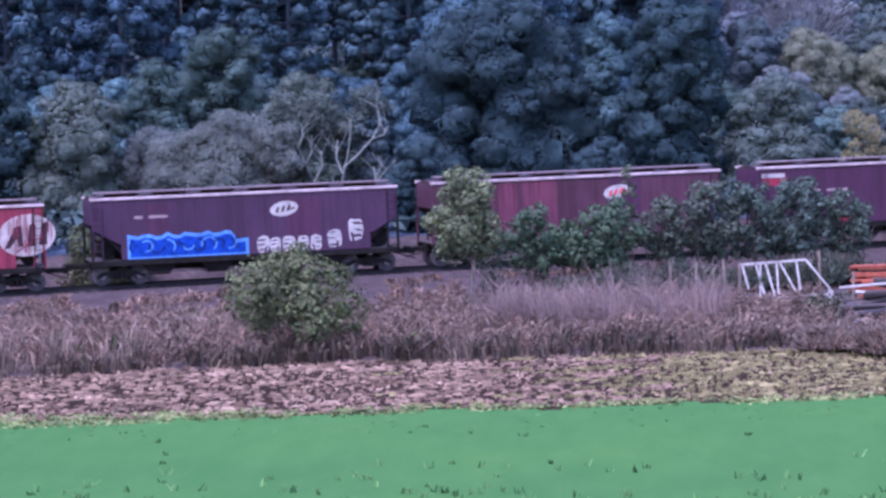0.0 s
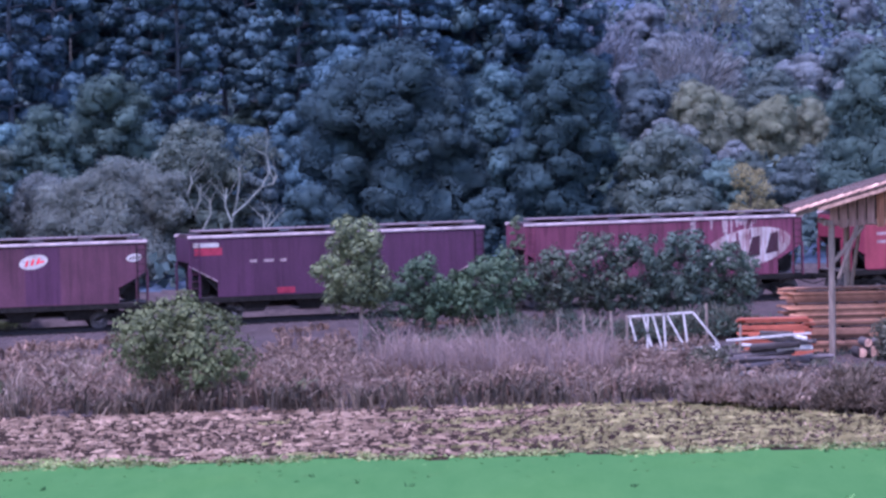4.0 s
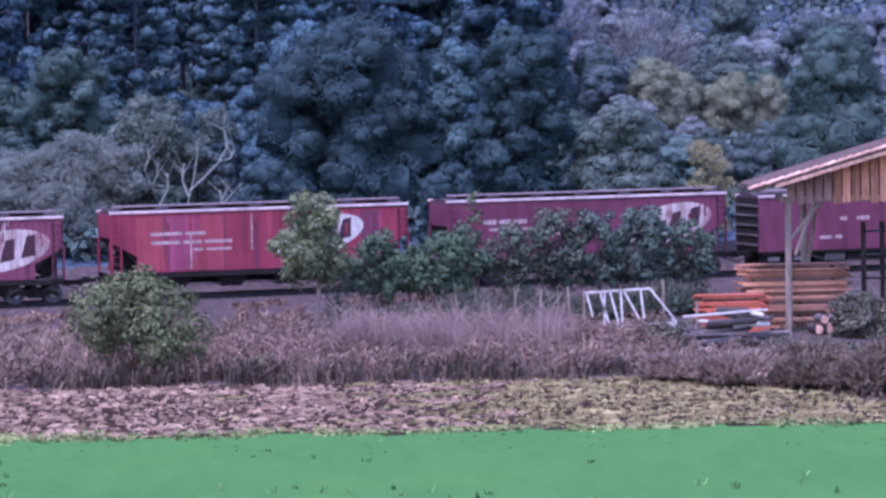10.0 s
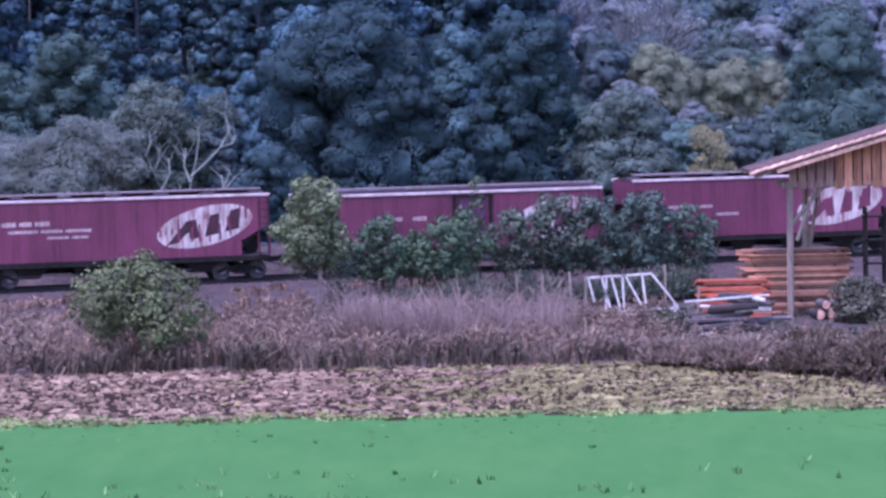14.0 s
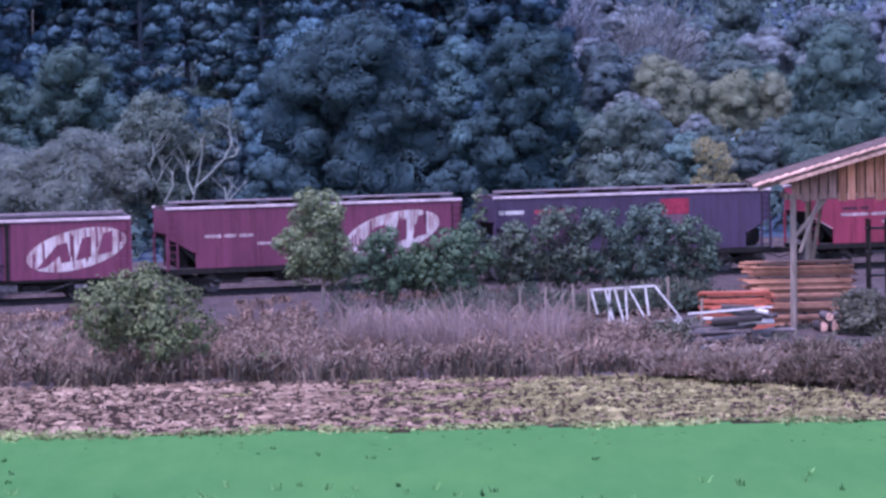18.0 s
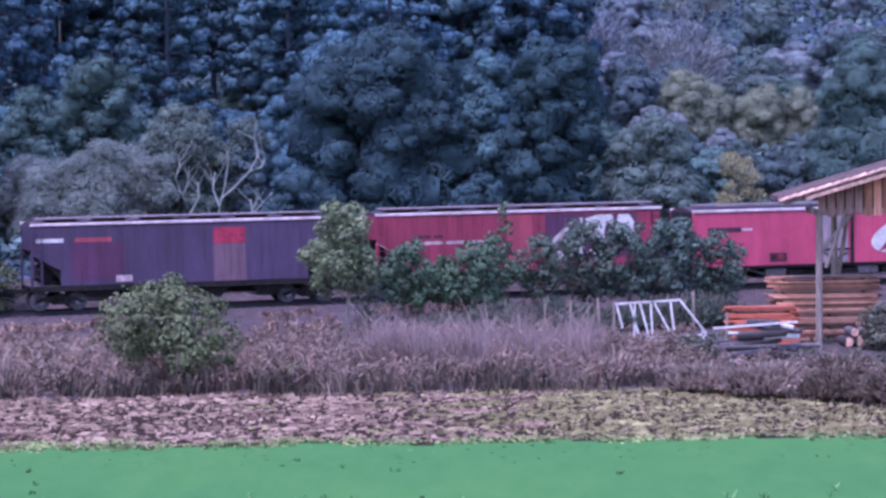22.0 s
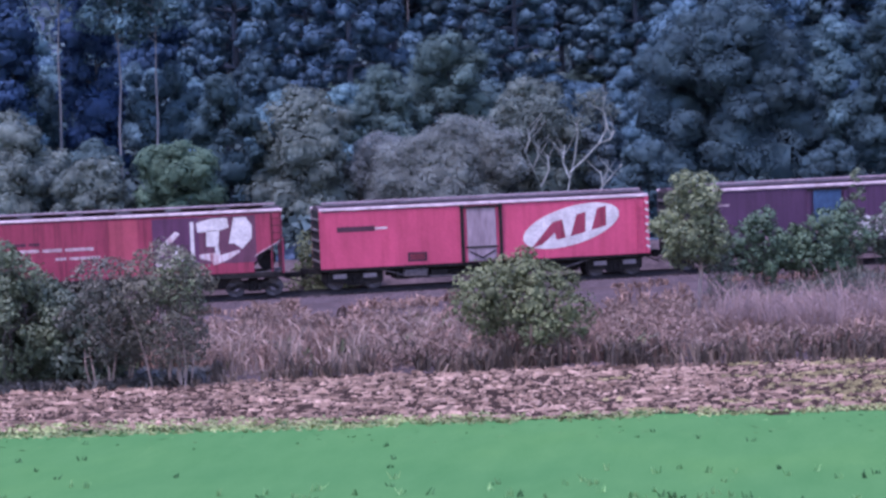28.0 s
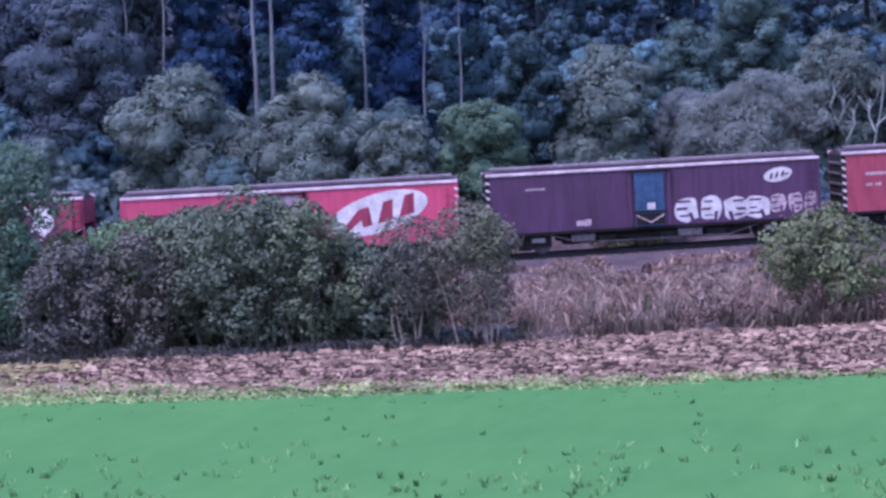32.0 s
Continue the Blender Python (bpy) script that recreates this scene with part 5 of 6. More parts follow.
for seed, x, y, h, w, leaf, kind, label in (
        (33, -19.9, 168, 8.8, 5.8, M_LEAF_DOME, "round_tree", "grey-green tree with a smooth domed crown"), (44, -23.2, 165, 7.8, 3.9, M_LEAF_DOME, "round_tree", "grey-green tree with a smooth domed crown"),
        (45, -26.5, 160, 7.4, 5.6, M_LEAF_OLIVE, "shrub_tree", "grey tufted tree behind the railway"), (46, -15.0, 162.6, 7.2, 5.2, M_LEAF_OLIVE, "round_tree", "leafy grey-green tree behind pale branches"),
        (47, -11.6, 163, 6.2, 2.2, M_LEAF_GREY, "shrub_tree", "small tree with a pale top"), (48, -9.0, 158, 4.5, 3.4, M_LEAF_TEAL, "shrub", "dark rounded shrub behind the railway"),
        (49, 0.3, 161, 4.2, 3.4, M_LEAF_TEAL, "shrub", "dark rounded shrub behind the railway"), (50, 0.8, 171, 9.2, 4.2, M_LEAF_DARK, "round_tree", "green tufted tree between two dark crowns"),
        (51, 9.5, 166, 6.4, 5.2, M_LEAF_GREY, "shrub_tree", "grey-green rounded shrub tree"), (52, -7.6, 176, 9.5, 5.5, M_LEAF_DARK, "round_tree", "dark tufted tree on the hillside"),
        (35, 21.7, 175, 10.0, 6.5, M_LEAF_DOME, "round_tree", "green round-crowned tree behind the shed"), (36, -30.4, 159, 8.2, 3.5, M_CONIFER, "conifer", "slim dark conifer on the hillside"),
        (39, -40.0, 152, 7.0, 6.0, M_LEAF_OLIVE, "shrub_tree", "pale grey-green shrub tree"), (40, -47.2, 154, 7.4, 6.6, M_LEAF_OLIVE, "shrub_tree", "pale grey-green shrub tree"),
        (41, -35.2, 149, 5.4, 4.4, M_LEAF_OLIVE, "shrub_tree", "pale grey-green shrub behind the railway"), (42, -31.4, 151, 6.0, 4.8, M_LEAF_GREEN, "shrub_tree", "green shrub behind the railway"),
        (43, -54.5, 160, 11.0, 7.4, M_LEAF_MIST, "round_tree", "tall grey-green tree on the hillside")):
    fine = leaf in (M_LEAF_DOME, M_LEAF_TEAL)
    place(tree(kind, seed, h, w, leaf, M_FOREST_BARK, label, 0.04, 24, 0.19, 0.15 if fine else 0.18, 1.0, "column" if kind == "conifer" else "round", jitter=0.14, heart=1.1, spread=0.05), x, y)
place(tree("small_tree", 34, 5.6, 2.8, M_LEAF_YELLOW, M_BARK, "small tree with yellow leaves behind the railway", 0.2, 18, 0.16, 0.14, 0.8, jitter=0.6, heart=0.4, spread=0.15), 13.6, 162)
for seed, x, y, h in ((37, -44.2, 172, 9.0), (38, -46.1, 167, 7.6)):
    place(tree("conifer", seed, h, 3.2, M_CONIFER, M_BARK, "slim dark conifer on the hillside", 0.05, 26, 0.2, 0.17, 1.0, "cone"), x, y)
for i, (x, y, h) in enumerate([(-46.0, 163, 18), (-45.15, 163.3, 18), (-54.5, 167, 17), (-52.4, 167.3, 18), (-41.5, 169.2, 16), (-38.3, 169.8, 13), (-36.3, 170.3, 13.5), (-64, 184, 16), (-11.5, 215, 20), (-26, 200, 18)]):
    place(tall_pine(60 + i, h, 3.6, "tall slim tree with a pale bare trunk", 0.13 if i < 2 else 0.075), x, y)

# the wooded hill, row behind row
def forest_kind(seed, h, w, leaf, label, shape="round", balls=20, ball_r=0.2, name="forest_tree", size=0.26):
    return tree(name, seed, h, w, leaf, M_FOREST_BARK, label, 0.1, balls, ball_r, size, 1.15, shape, group=GR, subs=6, jitter=0.12, heart=1.12, spread=0.04)


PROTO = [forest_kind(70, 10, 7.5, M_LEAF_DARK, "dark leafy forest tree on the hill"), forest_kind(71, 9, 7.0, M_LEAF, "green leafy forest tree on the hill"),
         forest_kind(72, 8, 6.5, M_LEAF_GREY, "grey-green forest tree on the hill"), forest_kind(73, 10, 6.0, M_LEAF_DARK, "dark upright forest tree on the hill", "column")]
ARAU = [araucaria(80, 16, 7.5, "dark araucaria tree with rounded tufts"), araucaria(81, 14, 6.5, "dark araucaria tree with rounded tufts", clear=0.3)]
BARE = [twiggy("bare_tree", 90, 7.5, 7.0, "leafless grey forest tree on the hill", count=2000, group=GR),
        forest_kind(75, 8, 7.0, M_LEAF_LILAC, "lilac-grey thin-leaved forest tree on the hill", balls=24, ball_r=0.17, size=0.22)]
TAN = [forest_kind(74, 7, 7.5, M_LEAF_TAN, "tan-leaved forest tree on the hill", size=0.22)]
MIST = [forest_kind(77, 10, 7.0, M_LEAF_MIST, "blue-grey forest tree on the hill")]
# pines added to fill the forest's shadowed gap with dark blue
PINE = [forest_kind(76, 13, 4.6, M_PINE_DARK, "dense pine with forest shade painted into its needles", "column", 22, 0.24, "pine_tree", 0.3)]
rf = random.Random(11)
used = set()


def forest(kinds, x, y, lo=0.85, hi=1.25):
    k = rf.choice(kinds)
    s = rf.uniform(lo, hi)
    m = Matrix.LocRotScale((x, y, ground_z(x, y) - 0.2), Euler((0, 0, rf.uniform(0, 6.28))), (s, s, s * rf.uniform(0.9, 1.15)))
    if k.name in used:
        copy_thing(k, m)
    else:
        used.add(k.name)
        k.matrix_basis = m


for row in range(12):
    depth = 13 + row * 6.5 + (row > 7) * (row - 7) * 5
    y_ref = 150 + depth
    step = 5.0 + 0.1 * row
    x = -0.40 * y_ref
    while x < 0.165 * y_ref + 4:
        px = x + rf.uniform(-1.6, 1.6)
        py = track_y(px) + depth + rf.uniform(-2, 2)
        az = math.degrees(math.atan2(px, py))
        right = az > 1.0 + 0.6 * rf.uniform(-1, 1)
        if (row == 0 and -33 < px < 26) or (row == 1 and -31 < px < 7) or (row > 8 and not right):
            x += step
            continue
        low = row in (2, 3, 4) and 9.5 < px < 22
        if low:
            kinds = [PROTO[2], PROTO[2], BARE[1]]
        elif right and row >= 6:
            kinds = [BARE[0], BARE[1], BARE[1], BARE[1], PROTO[2]] if row > 6 else [PROTO[2], BARE[1], BARE[1]]
        elif right:
            kinds = [PROTO[2], PROTO[1], PROTO[0]] if row < 5 else [PROTO[1], PROTO[2]]
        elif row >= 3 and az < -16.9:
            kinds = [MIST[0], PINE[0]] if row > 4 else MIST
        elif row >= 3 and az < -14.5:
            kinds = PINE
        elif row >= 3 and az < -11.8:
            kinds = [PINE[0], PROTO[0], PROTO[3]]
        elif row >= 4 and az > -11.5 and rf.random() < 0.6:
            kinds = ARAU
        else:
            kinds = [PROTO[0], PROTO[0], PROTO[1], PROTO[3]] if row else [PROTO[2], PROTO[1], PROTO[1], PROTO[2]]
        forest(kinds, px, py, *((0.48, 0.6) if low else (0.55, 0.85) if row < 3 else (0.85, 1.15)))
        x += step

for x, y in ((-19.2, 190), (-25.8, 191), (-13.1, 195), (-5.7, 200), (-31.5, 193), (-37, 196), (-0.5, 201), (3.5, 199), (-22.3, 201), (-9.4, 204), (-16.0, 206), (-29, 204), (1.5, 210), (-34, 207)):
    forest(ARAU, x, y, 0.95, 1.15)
for x, y in ((13.8, 197), (17.9, 197.5), (21.0, 199)):
    forest(TAN, x, y, 0.72, 0.8)

# undergrowth that covers the hill's floor between the trees
ru = np.random.default_rng(17)
u = np.stack([ru.uniform(-100, 45, 60000), ru.uniform(9, 118, 60000)], 1)
u[:, 1] += np.array([track_y(x) for x in u[:, 0]])
u = u[np.abs(np.degrees(np.arctan2(u[:, 0], u[:, 1])) + 6) < 17]
uz = np.array([ground_z(x, y) for x, y in u]) + ru.uniform(0.1, 1.6, len(u))
und = leaves(ru, np.column_stack([u, uz]), unit(ru.normal(size=(len(u), 3)) * 0.6 + np.array((0, -0.5, 0.8))), 0.8, 0.5)
tagged(new("undergrowth", array_mesh("undergrowth", und, M_UNDER)), "dark undergrowth between the forest trees", "undergrowth", kind="stuff")

# trees and bushes in front of the railway
def airy(name, seed, h, w, leaf, bark, label, clear=0.1, balls=26, ball_r=0.15, size=0.15, cover=0.7, stems=5, heart=0.3, shape="round", group="", category="shrub", r=0.06, spread=0.12):
    """A thin-crowned bush or small tree: light comes through, and its stems show below."""
    return tree(name, seed, h, w, leaf, bark, label, clear, balls, ball_r, size, cover, shape, 4, 0.4, heart, spread, r, 9, stems, group, category)


place(airy("slender_tree", 101, 6.2, 2.95, M_LEAF_THIN, M_POST, "slender tree with a bare trunk beside the railway", 0.46, 24, 0.18, 0.15, 1.15, 0, 0.7, category="tree", r=0.085), -5.4, 130)
place(airy("shrub", 104, 3.6, 1.7, M_LEAF_HEDGE, M_BARK, "thin dark shrub at the slender tree's foot", 0.05, 16, 0.2, 0.14, 0.5, 4, 0.2), -4.5, 131)
place(airy("bush", 109, 3.9, 4.9, M_LEAF_LIGHT, M_BARK, "round green bush among dry weeds", 0.24, 22, 0.15, 0.16, 0.85, 9, 0.5, r=0.07), -11.4, 115.2)
for i, (x, y, h, w) in enumerate([(-23.4, 109.6, 5.0, 3.6), (-25.6, 109.9, 4.6, 3.4)]):
    place(airy("hedge_tree", 103 + 4 * i, h, w, M_LEAF_BARE, M_POST, "thin-stemmed small tree with sparse grey-brown leaves", 0.24, 30, 0.15, 0.13, 0.62, 6, 0.0, category="tree", group="hedge at the field's edge"), x, y)
place(airy("hedge_tree", 118, 4.7, 1.9, M_LEAF_THIN, M_POST, "thin-stemmed small tree with a yellow-green top", 0.66, 12, 0.24, 0.13, 0.6, 3, 0.2, category="tree", group="hedge at the field's edge"), -22.9, 109.4)
HEDGE_LABEL = "dense small tree in the hedge at the field's edge"
for i, (x, y, h, w, leaf) in enumerate([(-29.4, 110.2, 5.3, 4.2, M_LEAF_HEDGE), (-31.6, 109.8, 5.7, 4.4, M_LEAF_HEDGE), (-33.4, 111.0, 5.2, 4.4, M_LEAF_HEDGE), (-36.0, 110.4, 4.4, 4.2, M_LEAF_BROWN), (-38.6, 110.2, 4.2, 4.2, M_LEAF_BROWN),
                                        (-41.8, 112.2, 8.0, 5.0, M_LEAF_GREEN), (-46.0, 112.6, 7.0, 5.0, M_LEAF_FRONT), (-50, 113.1, 6.0, 5.0, M_LEAF_HEDGE)]):
    place(airy("hedge_tree", 110 + i, h, w, leaf, M_BARK, HEDGE_LABEL, 0.13, 34, 0.15, 0.16, 0.8, 9, 0.45, category="tree", group="hedge at the field's edge"), x, y)
for i, (x, y, h, w, leaf) in enumerate([(-28.6, 112.0, 3.8, 4.2, M_LEAF_HEDGE), (-32.0, 112.4, 5.2, 5.0, M_LEAF_HEDGE), (-34.8, 112.6, 5.0, 5.0, M_LEAF_HEDGE), (-37.4, 112.8, 4.8, 5.0, M_LEAF_FRONT), (-39.8, 113.2, 4.2, 4.0, M_LEAF_LIGHT),
                                        (-43.8, 113.8, 6.4, 5.2, M_LEAF_HEDGE), (-48.0, 114.4, 6.2, 5.4, M_LEAF_HEDGE), (-26.6, 111.4, 3.4, 3.6, M_LEAF_HEDGE)]):
    place(airy("hedge_tree", 210 + i, h, w, leaf, M_BARK, HEDGE_LABEL, 0.04, 30, 0.17, 0.17, 0.9, 4, 0.8, category="tree", group="hedge at the field's edge"), x, y)
place(airy("shrub", 220, 2.6, 4.4, M_LEAF_LIGHT, M_BARK, "light green shrub behind the railway", 0.0, 24, 0.16, 0.16, 0.8, 3, 0.4), -23.7, 148.5)
for i, (x, y, h, w, leaf) in enumerate([(-3.0, 142.5, 3.5, 2.9, M_LEAF_FRONT), (0.3, 142.5, 3.7, 3.6, M_LEAF_FRONT), (2.9, 143.5, 3.9, 2.6, M_LEAF_HEDGE), (5.0, 144.5, 4.3, 3.2, M_LEAF_HEDGE), (9.2, 145.5, 4.5, 3.8, M_LEAF_DUSK), (1.4, 146, 5.0, 1.0, M_LEAF_HEDGE),
                                        (7.1, 145, 4.4, 3.0, M_LEAF_DUSK), (-1.4, 143.5, 2.9, 2.2, M_LEAF_FRONT), (11.3, 146, 3.8, 2.8, M_LEAF_DUSK)]):
    place(airy("shrub", 130 + i, h, w, leaf, M_BARK, "leafy shrub in front of the railway", 0.24, 22, 0.15, 0.17, 0.6, 4, 0.7, group="shrubs beside the railway"), x, y)
bank = twiggy("scrub_bush", 145, 1.3, 3.4, "low tangle of grey-green scrub on the railway bank", M_LEAF_BARE, 900, "scrub on the railway bank", M_LEAF_DUSK, 2600, 0.6)
place(bank, 1.0, 139.5)
for i in range(9):
    x = -1.5 + 1.7 * i
    copy_thing(bank, Matrix.LocRotScale((x, 139.0 + 0.28 * x, ground_z(x, 139.0 + 0.28 * x)), Euler((0, 0, i * 1.3)), (1.0, 1.0, 0.75 + 0.12 * (i % 4))))

# ---- the open timber shed with its stacks ----
SHED = thing("timber_shed", "open timber shed with boarded gable and tiled roof", "shed")
SX, SY = 14.4, 130.5


def lift(x, y, z):
    return (x + 0.05 - SX, y - SY, z - 0.2 - ground_z(SX, SY))


SHED.matrix_basis = pose(SX, SY, ground_z(SX, SY))
SLOPE = 0.285
for y, x0 in ((130.5, 14.2), (134.2, 15.25)):
    for x in (x0, 25.8):
        part("post", Build().tube(lift(x, y, 0.0), lift(x + 0.05, y, 5.75), 0.15, 0.13, n=8), M_POST, SHED)
for x0, z0, x1, z1, y in ((14.25, 4.0, 15.6, 5.6, 130.5), (25.7, 4.0, 24.4, 5.6, 130.5), (14.5, 3.4, 15.3, 5.6, 130.4), (15.3, 2.0, 15.9, 5.6, 134.2)):
    part("brace", Build().tube(lift(x0, y, z0), lift(x1, y, z1), 0.09, n=6), M_POST, SHED)
part("beam", Build().box(lift(20, 130.5, 5.72), (12.2, 0.2, 0.24), ch=0.02), M_POST, SHED)
for x in (14.2, 25.8):
    part("beam", Build().box(lift(x, 132.3, 5.7), (0.2, 4.2, 0.22), ch=0.02), M_POST, SHED)
for s in (-1, 1):
    for y in (129.6, 132.0, 134.4):
        a, b = Vector(lift(20 - s * 7.3, y, 6.12)), Vector(lift(20, y, 6.12 + 7.3 * SLOPE))
        part("rafter", Build().box((a + b) / 2, ((b - a).length, 0.08, 0.16), Matrix.Rotation(-s * math.atan(SLOPE), 3, "Y")), M_POST, SHED)
# a dark sheet added so that the gaps between boards look shaded
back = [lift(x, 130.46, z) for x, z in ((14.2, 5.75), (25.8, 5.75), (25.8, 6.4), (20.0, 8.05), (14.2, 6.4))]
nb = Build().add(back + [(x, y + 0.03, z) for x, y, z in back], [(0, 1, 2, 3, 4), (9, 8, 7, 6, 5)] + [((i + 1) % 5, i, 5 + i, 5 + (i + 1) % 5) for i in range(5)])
part("backing", nb, M_SHADE, SHED, "dark sheet for the shade between the gable boards")
for s in (-1, 1):
    a, b = Vector(lift(20 - s * 6.4, 129.34, 6.0 + 1.1 * SLOPE)), Vector(lift(20, 129.34, 6.0 + 7.5 * SLOPE))
    part("verge_board", Build().box((a + b) / 2, ((b - a).length, 0.04, 0.15), Matrix.Rotation(-s * math.atan(SLOPE), 3, "Y")), M_TILE_PALE, SHED, "pale board along the gable's edge")
for i in range(30):
    x = 14.35 + i * 0.385
    top = 6.0 + SLOPE * ((x - 12.3) if x < 20 else (27.7 - x))
    z0 = 5.66 - 0.05 * ((i * 7) % 4)
    # the first five boards get the colour with shadow painted in
    part("board", Build().box(lift(x, 130.36 - 0.012 * (i % 2), (top + z0) / 2), (0.325, 0.03, top - z0)), M_SHADED_BOARD if i < 5 else M_WOOD, SHED)
roof = part("roof", Build().slab([(0, 0)] * 3, 0, 0), M_TILE, SHED)
rb2 = Build()
for s in (-1, 1):
    a, b = Vector(lift(20 - s * 7.4, 132.0, 6.18)), Vector(lift(20, 132.0, 6.18 + 7.4 * SLOPE))
    rb2.box((a + b) / 2, ((b - a).length, 5.4, 0.05), Matrix.Rotation(-s * math.atan(SLOPE), 3, "Y"))
roof.data = rb2.mesh("roof", M_TILE)
tile = Build()
for i in range(5):
    a0, a1 = math.pi * i / 5, math.pi * (i + 1) / 5
    for r, fl in ((0.11, 0), (0.085, 1)):
        q = [(-0.21, r * math.cos(a0), r * math.sin(a0)), (0.21, r * 0.9 * math.cos(a0), r * 0.9 * math.sin(a0)), (0.21, r * 0.9 * math.cos(a1), r * 0.9 * math.sin(a1)), (-0.21, r * math.cos(a1), r * math.sin(a1))]
        tile.add(q, [(0, 1, 2, 3) if fl else (3, 2, 1, 0)])
tile_me, tile_pale = tile.mesh("roof_tile", M_TILE), tile.mesh("roof_tile", M_TILE_PALE)
for j in range(7):
    for i in range(21):
        u = i * 0.355
        part("roof_tile", tile_pale if j == 0 else tile_me, None, roof, m=Matrix.Translation(lift(12.7 + u, 129.42 + j * 0.21, 6.27 + u * SLOPE + 0.012 * (i % 2))) @ Matrix.Rotation(-math.atan(SLOPE) - 0.12, 4, "Y"))
rest = Build()
for s in (-1, 1):
    for j in range(0 if s < 0 else 7, 25):
        y = 129.42 + j * 0.21
        a, b = Vector(lift(20 - s * 7.35, y, 6.27)), Vector(lift(20 - s * 0.1, y, 6.27 + 7.25 * SLOPE))
        rest.tube(a, b, 0.1, 0.1, n=6)
tagged(part("roof_tiles_beyond", rest, M_TILE, roof), kind="stuff")


def stack(x, y, z, n, layers, length, mat, label, seed, w=0.22, th=0.09):
    """A pile of sawn boards laid in layers, ends uneven."""
    rng = random.Random(seed)
    s = thing("timber_stack", label, "timber stack", "stacks of sawn timber", m=pose(x, y, z))
    me = [Build().box((0, 0, 0), (length * k, w * 0.94, th * 0.9), ch=0.006).mesh("plank", mat) for k in (1.0, 0.94, 1.05)]
    zz = th / 2
    for j in range(layers):
        # spacers coloured near-black to draw the shaded gap between lots
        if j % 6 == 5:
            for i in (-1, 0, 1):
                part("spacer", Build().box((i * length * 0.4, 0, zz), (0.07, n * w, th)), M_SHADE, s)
        else:
            for i in range(n):
                part("plank", rng.choice(me), None, s, m=pose(rng.uniform(-0.3, 0.3), (i - (n - 1) / 2) * w, zz, 0, 0, rng.uniform(-1, 1)))
        zz += th
    return s


stack(15.0, 133.4, ground_z(15.0, 133), 5, 17, 3.4, M_SAWN, "tall stack of fresh orange sawn boards", 1)
stack(14.75, 133.4, ground_z(15.0, 133) + 17 * 0.09, 5, 13, 4.2, M_SAWN, "loose lot of orange boards laid on the tall stack", 6)
stack(11.7, 128.3, ground_z(11.6, 128.3), 4, 20, 2.6, M_SAWN_RED, "low stack of reddish sawn boards", 2)
stack(18.0, 131.5, ground_z(18.0, 131.5), 4, 10, 3.6, M_SAWN, "low stack of fresh sawn boards", 3)


def log_pile(x, y):
    rng = random.Random(9)
    s = thing("log_pile", "untidy pile of grey slabs and offcuts", "log pile", m=pose(x, y, ground_z(x, y)))
    for j in range(8):
        for i in range(9 - j):
            z = 0.12 + 0.22 * j
            yy = (i - (8 - j) / 2) * 0.27
            L = rng.uniform(0.9, 2.5)
            dx = rng.uniform(-1.4, 1.0) * (1 - 0.07 * j)
            b = Build().tube((dx - L / 2, yy, z + rng.uniform(-0.2, 0.2)), (dx + L / 2, yy + rng.uniform(-0.5, 0.5), z + rng.uniform(-0.2, 0.2)), rng.uniform(0.07, 0.15), rng.uniform(0.06, 0.12), n=7)
            part("log", b, M_OLDWOOD if rng.random() < 0.86 else M_OLDWHITE, s)
    for x0, z0, x1, z1 in ((-1.3, 0.3, 1.5, 0.1), (-2.3, 1.6, 0.9, 1.8)):
        part("slab", Build().box(((x0 + x1) / 2, -1.15, (z0 + z1) / 2), (math.hypot(x1 - x0, z1 - z0), 0.2, 0.07), Matrix.Rotation(-math.atan2(z1 - z0, x1 - x0), 3, "Y")), M_OLDWHITE, s, "pale debarked slab")


log_pile(11.3, 120.3)


def round_logs(x, y):
    """Short round logs in a heap, their pale ends to the field."""
    rng = random.Random(31)
    s = thing("log_heap", "heap of short round logs with pale sawn ends", "log pile", m=pose(x, y, ground_z(x, y)))
    for i, (dx, dz, r) in enumerate([(-1.1, 0.22, 0.22), (-0.6, 0.26, 0.25), (-0.1, 0.2, 0.2), (0.5, 0.33, 0.33), (1.05, 0.2, 0.2), (-0.85, 0.62, 0.19), (-0.3, 0.6, 0.22), (0.15, 0.62, 0.17)]):
        a = rng.uniform(-0.15, 0.15)
        lg = part("log", Build().tube((dx, 0, dz), (dx + a, 1.3, dz), r, r * 0.92, n=12), M_OLDWOOD, s)
        part("sawn_end", Build().tube((dx, -0.012, dz), (dx, -0.002, dz), r * 0.9, r * 0.9, n=12), M_TILE_PALE, lg)


round_logs(16.4, 129.0)


